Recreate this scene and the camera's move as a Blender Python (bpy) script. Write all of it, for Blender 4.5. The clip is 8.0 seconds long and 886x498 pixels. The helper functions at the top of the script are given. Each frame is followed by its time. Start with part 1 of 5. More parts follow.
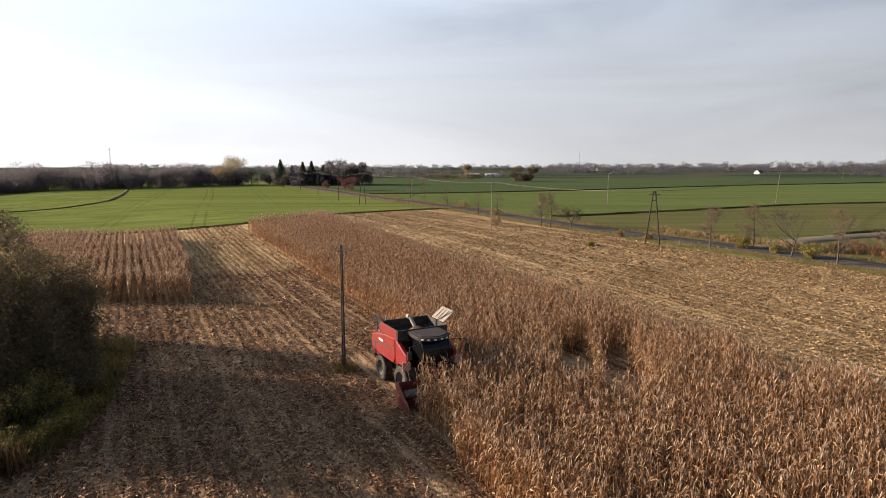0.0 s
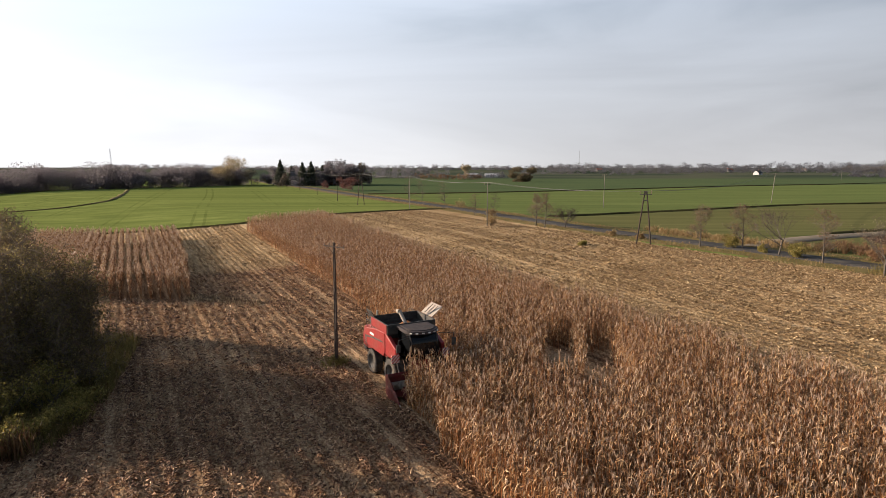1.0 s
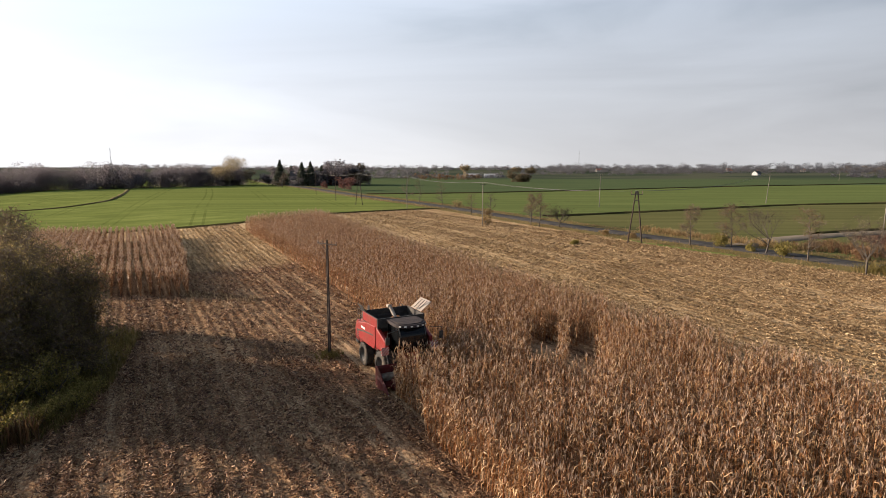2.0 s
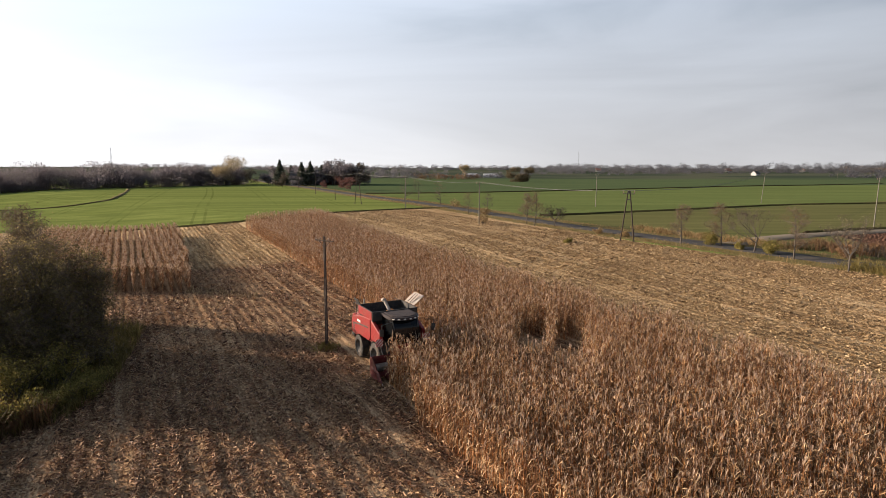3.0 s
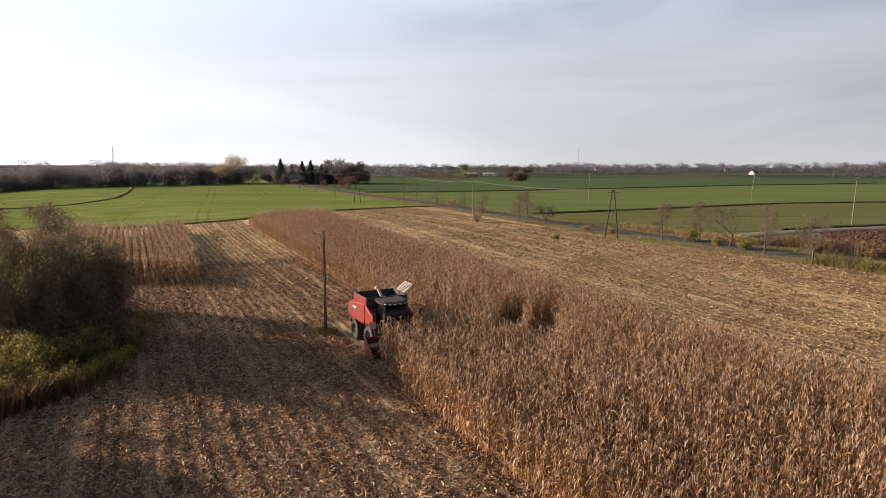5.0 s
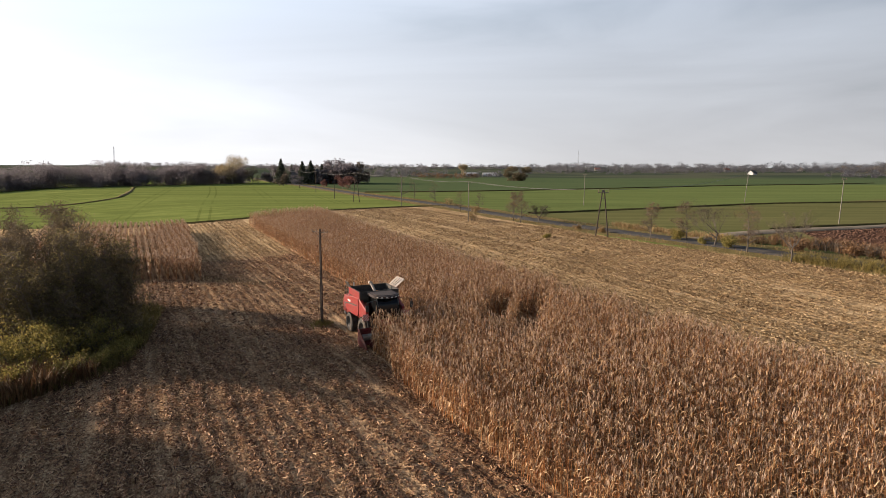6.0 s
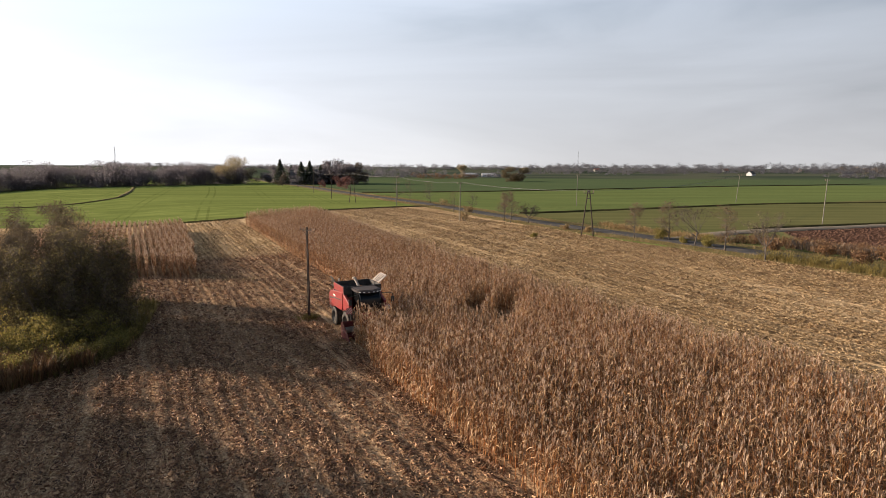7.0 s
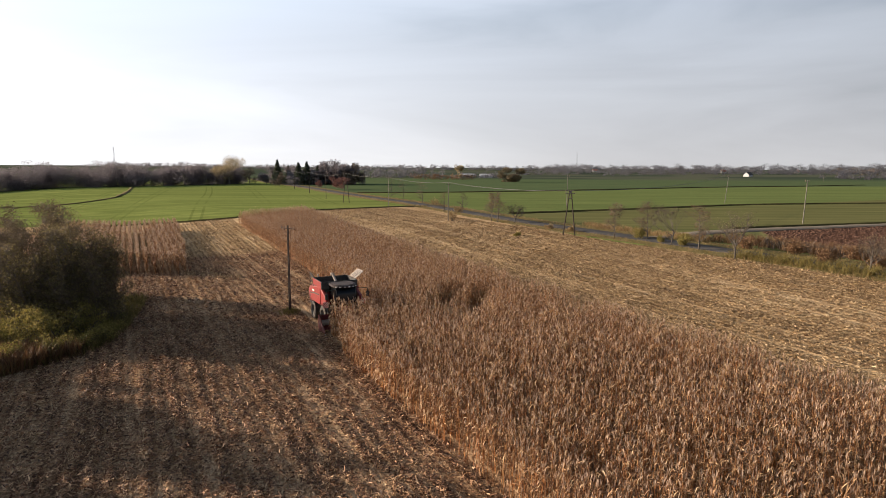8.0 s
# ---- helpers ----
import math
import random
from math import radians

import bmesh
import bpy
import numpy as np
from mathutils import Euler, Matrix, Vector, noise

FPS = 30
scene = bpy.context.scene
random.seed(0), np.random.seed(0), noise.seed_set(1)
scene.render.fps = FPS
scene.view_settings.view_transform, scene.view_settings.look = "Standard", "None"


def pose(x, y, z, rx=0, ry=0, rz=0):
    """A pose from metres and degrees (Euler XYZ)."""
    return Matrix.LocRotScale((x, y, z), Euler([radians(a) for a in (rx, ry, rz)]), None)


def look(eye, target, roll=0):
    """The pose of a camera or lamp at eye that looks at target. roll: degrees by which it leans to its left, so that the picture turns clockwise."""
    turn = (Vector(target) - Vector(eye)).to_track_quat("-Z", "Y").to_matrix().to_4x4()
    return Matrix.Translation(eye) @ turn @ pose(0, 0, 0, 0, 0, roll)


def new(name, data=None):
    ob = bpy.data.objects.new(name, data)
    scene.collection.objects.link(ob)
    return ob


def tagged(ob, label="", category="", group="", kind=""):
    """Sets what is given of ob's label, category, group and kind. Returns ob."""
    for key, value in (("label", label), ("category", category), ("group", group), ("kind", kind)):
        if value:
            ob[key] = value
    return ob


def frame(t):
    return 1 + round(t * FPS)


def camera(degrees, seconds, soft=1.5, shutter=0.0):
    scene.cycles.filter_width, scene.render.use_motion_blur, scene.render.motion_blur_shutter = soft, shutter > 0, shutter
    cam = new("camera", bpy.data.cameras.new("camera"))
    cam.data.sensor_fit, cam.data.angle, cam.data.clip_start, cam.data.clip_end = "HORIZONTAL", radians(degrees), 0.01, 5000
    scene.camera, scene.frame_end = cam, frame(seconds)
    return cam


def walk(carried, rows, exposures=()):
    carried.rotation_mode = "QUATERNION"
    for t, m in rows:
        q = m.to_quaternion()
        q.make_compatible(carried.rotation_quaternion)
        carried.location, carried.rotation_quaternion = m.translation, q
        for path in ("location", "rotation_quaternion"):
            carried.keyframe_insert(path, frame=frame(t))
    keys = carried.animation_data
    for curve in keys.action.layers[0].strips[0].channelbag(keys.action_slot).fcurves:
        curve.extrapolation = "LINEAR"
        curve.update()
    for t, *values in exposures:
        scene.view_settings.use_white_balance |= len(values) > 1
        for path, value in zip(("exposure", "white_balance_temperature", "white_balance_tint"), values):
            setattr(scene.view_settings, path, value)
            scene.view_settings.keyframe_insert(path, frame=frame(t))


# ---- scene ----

# ---------------------------------------------------------------- camera
cam = camera(73.0, 8.0, soft=0.5)
TILT, LEAN = -7.74, 0.0
ROWS = [
    (0.0, 0.0, 0.0, 12.72, 0.0, 0.0, 0.0),
    (0.5, 0.33, -0.69, 12.73, 0.01, 0.03, -0.01),
    (1.0, 0.71, -1.37, 12.73, 0.02, 0.04, -0.05),
    (1.5, 1.1, -2.06, 12.72, 0.02, 0.06, -0.07),
    (3.0, 1.94, -4.53, 12.73, 0.01, 0.04, -0.16),
    (3.5, 2.16, -5.54, 12.75, 0.01, 0.01, -0.18),
    (4.0, 2.38, -6.63, 12.8, 0.02, -0.01, -0.21),
    (4.5, 2.64, -7.77, 12.85, 0.03, -0.05, -0.22),
    (6.0, 3.76, -11.52, 13.0, 0.1, -0.07, -0.25),
    (6.5, 4.49, -12.77, 13.06, 0.13, -0.05, -0.28),
    (7.0, 5.44, -14.02, 13.1, 0.16, -0.03, -0.32),
    (7.5, 6.57, -15.27, 13.14, 0.17, -0.02, -0.38),
    (8.0, 7.72, -16.49, 13.17, 0.15, 0.02, -0.39),
]
walk(cam, [(t, Matrix.Translation((x, y, z)) @ pose(0, 0, 0, TILT, LEAN, 0) @ pose(0, 0, 0, 90 + pitch, roll, yaw)) for t, x, y, z, yaw, pitch, roll in ROWS])

# ---------------------------------------------------------------- light
SUN_ELEVATION, SUN_AZIMUTH = radians(15.5), radians(-76.0)   # azimuth clockwise from +y
world = bpy.data.worlds.new("sky")
scene.world = world
world.use_nodes = True
wt = world.node_tree
wt.nodes.clear()
w_out = wt.nodes.new("ShaderNodeOutputWorld")
w_bg = wt.nodes.new("ShaderNodeBackground")
w_sky = wt.nodes.new("ShaderNodeTexSky")
w_sky.sky_type = "NISHITA"
w_sky.sun_disc = False
w_sky.sun_elevation, w_sky.sun_rotation = SUN_ELEVATION, SUN_AZIMUTH
w_sky.air_density, w_sky.dust_density, w_sky.ozone_density = 1.0, 1.0, 1.5
w_sky.altitude = 100.0
SUN_WAY = Vector((math.sin(SUN_AZIMUTH) * math.cos(SUN_ELEVATION), math.cos(SUN_AZIMUTH) * math.cos(SUN_ELEVATION), math.sin(SUN_ELEVATION)))


def w_math(op, a, b=0.0):
    n = wt.nodes.new("ShaderNodeMath")
    n.operation = op
    for s, v in zip(n.inputs, (a, b)):
        if hasattr(v, "links"):
            wt.links.new(v, s)
        else:
            s.default_value = v
    return n.outputs[0]


w_dir = wt.nodes.new("ShaderNodeTexCoord").outputs["Generated"]
w_sep = wt.nodes.new("ShaderNodeSeparateXYZ")
wt.links.new(w_dir, w_sep.inputs[0])
w_dot = wt.nodes.new("ShaderNodeVectorMath")
w_dot.operation = "DOT_PRODUCT"
wt.links.new(w_dir, w_dot.inputs[0])
w_dot.inputs[1].default_value = SUN_WAY
# haze: bright low down and round the sun
w_low = w_math("POWER", 2.718, w_math("MULTIPLY", w_math("POWER", w_math("MAXIMUM", w_sep.outputs[2], 0.0), 2.0), -8.5))
w_glow = w_math("POWER", w_math("DIVIDE", w_math("MAXIMUM", w_math("ADD", w_dot.outputs["Value"], 0.5), 0.0), 1.5), 1.9)
w_bright = w_math("ADD", 5.15, w_math("MULTIPLY", w_glow, 9.0))
# thin streaks of high cloud
w_map = wt.nodes.new("ShaderNodeMapping")
w_map.inputs["Scale"].default_value = (1.0, 1.3, 6.5)
w_map.inputs["Rotation"].default_value = (0.05, 0.1, 0.5)
w_map.inputs["Location"].default_value = (0.6, 0.2, 0.4)
w_noise = wt.nodes.new("ShaderNodeTexNoise")
w_noise.inputs["Scale"].default_value, w_noise.inputs["Detail"].default_value, w_noise.inputs["Distortion"].default_value = 1.3, 6.0, 0.5
wt.links.new(w_dir, w_map.inputs["Vector"])
wt.links.new(w_map.outputs["Vector"], w_noise.inputs["Vector"])
w_ramp = wt.nodes.new("ShaderNodeMapRange")
for w_s, w_v in zip(w_ramp.inputs[1:5], (0.36, 0.74, 0.0, 0.9)):
    w_s.default_value = w_v
wt.links.new(w_noise.outputs["Fac"], w_ramp.inputs[0])
w_cloud = w_math("MULTIPLY", w_ramp.outputs[0], w_math("ADD", w_math("MULTIPLY", w_low, 0.85), 0.1))
w_fac = w_math("MINIMUM", w_math("ADD", w_math("ADD", w_math("MULTIPLY", w_low, 0.95), w_math("MULTIPLY", w_glow, 0.7)), w_cloud), 1.0)
w_white = wt.nodes.new("ShaderNodeVectorMath")
w_white.operation = "SCALE"
w_tint = wt.nodes.new("ShaderNodeMix")
w_tint.data_type = "RGBA"
wt.links.new(w_math("MINIMUM", w_math("MULTIPLY", w_math("MAXIMUM", w_sep.outputs[2], 0.0), 4.0), 1.0), w_tint.inputs[0])
w_tint.inputs[6].default_value, w_tint.inputs[7].default_value = (0.985, 0.98, 1.0, 1.0), (0.865, 0.965, 1.125, 1.0)
wt.links.new(w_tint.outputs[2], w_white.inputs[0])
wt.links.new(w_math("ADD", w_bright, w_math("MULTIPLY", w_cloud, 2.6)), w_white.inputs["Scale"])
w_mix = wt.nodes.new("ShaderNodeMix")
w_mix.data_type = "RGBA"
wt.links.new(w_fac, w_mix.inputs[0])
wt.links.new(w_sky.outputs["Color"], w_mix.inputs[6])
wt.links.new(w_white.outputs[0], w_mix.inputs[7])
wt.links.new(w_mix.outputs[2], w_bg.inputs["Color"])
w_bg.inputs["Strength"].default_value = 0.042
wt.links.new(w_bg.outputs[0], w_out.inputs[0])

sun_data = bpy.data.lights.new("sun", "SUN")
sun_data.energy, sun_data.angle, sun_data.color = 5.0, radians(0.6), (1.0, 0.79, 0.6)
sun = new("sun", sun_data)
sun.matrix_world = look(SUN_WAY * 300, (0, 0, 0))
scene.view_settings.exposure = 1.12


# ---------------------------------------------------------------- small tools
def step(s):
    s = np.clip(s, 0.0, 1.0)
    return s * s * (3 - 2 * s)


def height(x, y):
    """The lie of the land: level by the thicket, two metres and more higher towards the road, low swells far off."""
    x, y = np.asarray(x, float), np.asarray(y, float)
    near = 2.6 * step((y + x - 42.0) / 60.0)
    far = step((np.hypot(x, y) - 150.0) / 300.0)
    hills = 9.5 * step((np.hypot(x, y) - 520.0) / 1300.0)
    return near + hills + far * (1.3 * np.sin(x / 130.0 + 0.6) * np.sin(y / 170.0) + 0.2)


def ground_at(x, y):
    return float(height(x, y))


UX, UY = 0.465, -0.885      # the way of the crop rows
VX, VY = 0.885, 0.465       # across the rows


def uv_to_xy(u, v):
    return u * UX + v * VX, u * UY + v * VY


def mesh_from(name, verts, faces, size):
    """A mesh from an array of points and an array of faces of one size."""
    verts, faces = np.asarray(verts, np.float32).reshape(-1, 3), np.asarray(faces, np.int32).reshape(-1, size)
    me = bpy.data.meshes.new(name)
    me.vertices.add(len(verts))
    me.vertices.foreach_set("co", verts.ravel())
    me.loops.add(faces.size)
    me.loops.foreach_set("vertex_index", faces.ravel())
    me.polygons.add(len(faces))
    me.polygons.foreach_set("loop_start", np.arange(0, faces.size, size, dtype=np.int32))
    me.update(calc_edges=True)
    return me


def scatter(template, places, turns, scales, rng, lean=0.0, squash=None):
    """Points and triangles of many copies of a template (points, triangles)."""
    tv, tf = template
    n = len(places)
    c, s = np.cos(turns)[:, None], np.sin(turns)[:, None]
    sx = scales[:, None]
    sz = sx if squash is None else squash[:, None]
    x, y, z = tv[None, :, 0] * sx, tv[None, :, 1] * sx, tv[None, :, 2] * sz
    lx, ly = (rng.normal(0, lean, (n, 1)), rng.normal(0, lean, (n, 1))) if lean else (0.0, 0.0)
    px = x * c - y * s + lx * z + places[:, 0:1]
    py = x * s + y * c + ly * z + places[:, 1:2]
    pz = z + places[:, 2:3]
    v = np.stack([px, py, pz], -1).reshape(-1, 3)
    f = (tf[None] + (np.arange(n) * len(tv))[:, None, None]).reshape(-1, 3)
    return v, f


def gather(chunks):
    vs, fs, k = [], [], 0
    for v, f in chunks:
        vs.append(v)
        fs.append(f + k)
        k += len(v)
    return np.concatenate(vs), np.concatenate(fs)


def thing(name, label, category, place=(0, 0, 0), turn=0.0, group="", kind=""):
    ob = new(name)
    ob.empty_display_size = 0.3
    ob.matrix_basis = pose(place[0], place[1], place[2], 0, 0, turn)
    return tagged(ob, label, category, group, kind)


def part(name, bm, material, parent=None, label="", smooth=False):
    me = bpy.data.meshes.new(name)
    bmesh.ops.recalc_face_normals(bm, faces=bm.faces)
    bm.to_mesh(me)
    bm.free()
    return part_me(name, me, material, parent, label, smooth)


def part_me(name, me, material, parent=None, label="", smooth=False):
    if material and not me.materials:
        me.materials.append(material)
    if smooth:
        me.polygons.foreach_set("use_smooth", [True] * len(me.polygons))
    ob = new(name, me)
    if parent:
        ob.parent = parent
    return tagged(ob, label)


def box(bm, lo, hi, bevel=0.0, turn=None):
    g = bmesh.ops.create_cube(bm, size=1.0)
    vs = g["verts"]
    m = Matrix.LocRotScale([(a + b) / 2 for a, b in zip(lo, hi)], None, [b - a for a, b in zip(lo, hi)])
    bmesh.ops.transform(bm, matrix=m if turn is None else turn @ m, verts=vs)
    if bevel:
        es = list({e for v in vs for e in v.link_edges})
        bmesh.ops.bevel(bm, geom=es, offset=bevel, segments=2, affect="EDGES", profile=0.6)
    return bm


def tube(bm, a, b, ra, rb=None, sides=10):
    a, b = Vector(a), Vector(b)
    rb = ra if rb is None else rb
    g = bmesh.ops.create_cone(bm, cap_ends=True, segments=sides, radius1=ra, radius2=rb, depth=(b - a).length)
    q = (b - a).to_track_quat("Z", "Y").to_matrix().to_4x4()
    bmesh.ops.transform(bm, matrix=Matrix.Translation((a + b) / 2) @ q, verts=g["verts"])
    return bm


def prism(bm, outline, lo, hi, axis="x", bevel=0.0):
    """An outline in two coordinates drawn out along an axis; bevelled if asked."""
    def at(p, w):
        return {"x": (w, p[0], p[1]), "y": (p[0], w, p[1]), "z": (p[0], p[1], w)}[axis]
    a = [bm.verts.new(at(p, lo)) for p in outline]
    b = [bm.verts.new(at(p, hi)) for p in outline]
    n = len(outline)
    fs = [bm.faces.new(a), bm.faces.new(b[::-1])]
    fs += [bm.faces.new((a[i], b[i], b[(i + 1) % n], a[(i + 1) % n])) for i in range(n)]
    if bevel:
        es = list({e for f in fs for e in f.edges})
        bmesh.ops.recalc_face_normals(bm, faces=fs)
        bmesh.ops.bevel(bm, geom=es, offset=bevel, segments=2, affect="EDGES", profile=0.6)
    return bm


# ---------------------------------------------------------------- materials
class Nodes:
    def __init__(self, name):
        self.mat = bpy.data.materials.new(name)
        self.mat.use_nodes = True
        self.t = self.mat.node_tree
        self.bsdf = self.t.nodes["Principled BSDF"]

    def node(self, kind, **inputs):
        n = self.t.nodes.new(kind)
        for k, v in inputs.items():
            self.put(n.inputs[k.replace("_", " ")], v)
        return n

    def put(self, socket, v):
        if hasattr(v, "links"):
            self.t.links.new(v, socket)
        else:
            socket.default_value = v

    def where(self):
        return self.node("ShaderNodeTexCoord").outputs["Object"]

    def noise(self, scale, detail=4.0, vector=None, rough=0.55, distort=0.0):
        n = self.node("ShaderNodeTexNoise", Scale=scale, Detail=detail, Roughness=rough, Distortion=distort)
        self.put(n.inputs["Vector"], vector if vector is not None else self.where())
        return n.outputs["Fac"]

    def math(self, op, a, b=0.0, c=0.0, clamp=False):
        n = self.t.nodes.new("ShaderNodeMath")
        n.operation, n.use_clamp = op, clamp
        for s, v in zip(n.inputs, (a, b, c)):
            self.put(s, v)
        return n.outputs[0]

    def ramp(self, x, lo, hi, a=0.0, b=1.0):
        n = self.t.nodes.new("ShaderNodeMapRange")
        for s, v in zip(n.inputs, (x, lo, hi, a, b)):
            self.put(s, v)
        return n.outputs[0]

    def mix(self, fac, a, b, blend="MIX"):
        n = self.t.nodes.new("ShaderNodeMix")
        n.data_type, n.blend_type = "RGBA", blend
        self.put(n.inputs[0], fac)
        for s, v in ((n.inputs[6], a), (n.inputs[7], b)):
            self.put(s, v if hasattr(v, "links") else (*v, 1.0))
        return n.outputs[2]

    def colours(self, x, stops):
        n = self.t.nodes.new("ShaderNodeValToRGB")
        self.put(n.inputs[0], x)
        e = n.color_ramp.elements
        while len(e) < len(stops):
            e.new(0.5)
        for el, (p, c) in zip(e, stops):
            el.position, el.color = p, (*c, 1.0)
        return n.outputs[0]

    def bump(self, h, strength, distance):
        n = self.node("ShaderNodeBump", Strength=strength, Distance=distance)
        self.put(n.inputs["Height"], h)
        self.put(self.bsdf.inputs["Normal"], n.outputs[0])

    def done(self, colour, rough=0.8, metal=0.0, spec=0.5):
        b = self.bsdf.inputs
        self.put(b["Base Color"], colour if hasattr(colour, "links") else (*colour, 1.0))
        self.put(b["Roughness"], rough)
        self.put(b["Metallic"], metal)
        self.put(b["Specular IOR Level"], spec)
        return self.mat


def plain(name, a, b, scale=6.0, rough=0.7, metal=0.0, bump=0.0, spec=0.5, dirt=None):
    """A surface between two colours at two scales, with dust or dirt if asked."""
    n = Nodes(name)
    f = n.math("ADD", n.math("MULTIPLY", n.noise(scale), 0.6), n.math("MULTIPLY", n.noise(scale * 9), 0.4))
    c = n.mix(n.ramp(f, 0.3, 0.7), a, b)
    r = n.ramp(n.noise(scale * 3), 0.3, 0.7, max(rough - 0.12, 0.05), min(rough + 0.12, 1))
    if dirt:
        c = n.mix(n.ramp(n.noise(scale * 0.5, 6), 0.45, 0.75, 0.0, 0.65), c, dirt)
    if bump:
        n.bump(n.noise(scale * 12), 0.6, bump)
    return n.done(c, r, metal, spec)


def leafy(name, stops, rough=0.6, through_light=0.25):
    """Leaves: colour by leaf, some light through them."""
    n = Nodes(name)
    g = n.node("ShaderNodeNewGeometry")
    c = n.colours(g.outputs["Random Per Island"], stops)
    c = n.mix(n.ramp(n.noise(0.35, 3), 0.35, 0.65, 0.0, 0.5), c, n.mix(1.0, c, (0.62, 0.6, 0.55), "MULTIPLY"))
    n.done(c, rough, 0.0, 0.3)
    tr = n.node("ShaderNodeBsdfTranslucent")
    n.put(tr.inputs["Color"], c)
    m = n.node("ShaderNodeMixShader")
    n.put(m.inputs[0], through_light)
    n.put(m.inputs[1], n.bsdf.outputs[0])
    n.put(m.inputs[2], tr.outputs[0])
    n.put(n.t.nodes["Material Output"].inputs[0], m.outputs[0])
    return n.mat


def ground_material():
    """Winter wheat, maize stubble and ploughed soil, parted by field borders."""
    n = Nodes("ground")
    p = n.where()
    wobble = n.math("MULTIPLY", n.math("SUBTRACT", n.noise(0.5, 3, p), 0.5), 1.6)

    def side(x1, y1, x2, y2):
        k = math.hypot(x2 - x1, y2 - y1)
        nx, ny = -(y2 - y1) / k, (x2 - x1) / k
        d = n.t.nodes.new("ShaderNodeVectorMath")
        d.operation = "DOT_PRODUCT"
        n.put(d.inputs[0], p)
        d.inputs[1].default_value = (nx, ny, 0)
        return n.math("SUBTRACT", d.outputs["Value"], nx * x1 + ny * y1)

    def all_of(*ds):
        out = ds[0]
        for d in ds[1:]:
            out = n.math("MINIMUM", out, d)
        return out

    def soft(d, width):
        return n.ramp(n.math("ADD", d, wobble), -width, width)

    def along(ux, uy):
        d = n.t.nodes.new("ShaderNodeVectorMath")
        d.operation = "DOT_PRODUCT"
        n.put(d.inputs[0], p)
        d.inputs[1].default_value = (ux, uy, 0)
        return d.outputs["Value"]

    big, mid, fine = n.noise(0.035, 4, p), n.noise(0.6, 5, p), n.noise(9.0, 4, p)
    # young winter wheat, with drill rows and sprayer tracks
    stretch = n.node("ShaderNodeMapping")
    n.put(stretch.inputs["Vector"], p)
    stretch.inputs["Rotation"].default_value = (0, 0, radians(-8))
    stretch.inputs["Scale"].default_value = (0.02, 0.3, 1)
    bands = n.noise(1.0, 5, stretch.outputs[0])
    wheat = n.mix(n.ramp(bands, 0.35, 0.68), (0.122, 0.155, 0.043), (0.198, 0.232, 0.072))
    wheat = n.mix(n.ramp(big, 0.4, 0.65, 0.0, 0.7), wheat, (0.17, 0.205, 0.058))
    drill = n.node("ShaderNodeMapping")
    n.put(drill.inputs["Vector"], p)
    drill.inputs["Rotation"].default_value = (0, 0, radians(-5))
    drill.inputs["Scale"].default_value = (0.006, 0.17, 1)
    wheat = n.mix(n.ramp(n.noise(1.0, 4, drill.outputs[0]), 0.42, 0.6, 0.0, 0.55), wheat, (0.095, 0.122, 0.035))
    wheat = n.mix(n.ramp(mid, 0.5, 0.8, 0.0, 0.4), wheat, (0.09, 0.1, 0.03))
    tram = n.math("PINGPONG", n.math("ADD", along(0.94, 0.34), n.math("MULTIPLY", n.noise(0.004, 1, p), 14.0)), 9.0)
    tram = n.math("MULTIPLY", n.math("MULTIPLY", n.math("LESS_THAN", tram, 1.5), n.math("GREATER_THAN", tram, 0.9)), n.ramp(n.noise(0.03, 2, p), 0.4, 0.55))
    wheat = n.mix(n.math("MULTIPLY", tram, 0.28), wheat, (0.03, 0.045, 0.01))
    # darker crop past the road
    crop = n.mix(n.ramp(bands, 0.3, 0.7), (0.052, 0.082, 0.042), (0.088, 0.12, 0.056))
    crop = n.mix(n.ramp(mid, 0.45, 0.75, 0.0, 0.5), crop, (0.1, 0.1, 0.045))
    pasture = n.mix(n.ramp(bands, 0.3, 0.7), (0.08, 0.09, 0.035), (0.14, 0.135, 0.058))
    past_road = soft(n.math("MULTIPLY", all_of(side(-164, 520, -30, 222), side(-30, 222, 25, 102), side(25, 102, 60, 30)), 1.0), 1.0)
    dark_field = soft(all_of(side(-18, 231, 45, 253), side(45, 253, 305, 376)), 1.5)
    mid_field = soft(all_of(side(32, 129, 23, 122), side(134, 181, 32, 129)), 1.0)
    green = n.mix(past_road, wheat, n.mix(dark_field, n.mix(0.45, wheat, crop), crop))
    green = n.mix(n.math("MULTIPLY", past_road, mid_field), green, pasture)
    far_fields = n.mix(n.ramp(n.noise(0.006, 2, p), 0.45, 0.55), (0.045, 0.06, 0.042), (0.075, 0.082, 0.058))
    far = n.ramp(side(-900, 620, 900, 560), -60, 60)
    green = n.mix(far, green, far_fields)
    # maize stubble: strips of straw and husk along the rows, earth between
    across, way = along(VX, VY), along(UX, UY)
    row = n.math("PINGPONG", n.math("ADD", across, n.math("MULTIPLY", mid, 0.25)), 0.375)
    swath = n.node("ShaderNodeCombineXYZ")
    n.put(swath.inputs[0], n.math("MULTIPLY", across, 0.42))
    n.put(swath.inputs[1], n.math("MULTIPLY", way, 0.03))
    swath = n.noise(1.0, 4, swath.outputs[0])
    chaff = n.node("ShaderNodeCombineXYZ")
    n.put(chaff.inputs[0], n.math("MULTIPLY", across, 9.0))
    n.put(chaff.inputs[1], n.math("MULTIPLY", way, 4.0))
    chaff_f = n.noise(1.0, 5, chaff.outputs[0], 0.7)
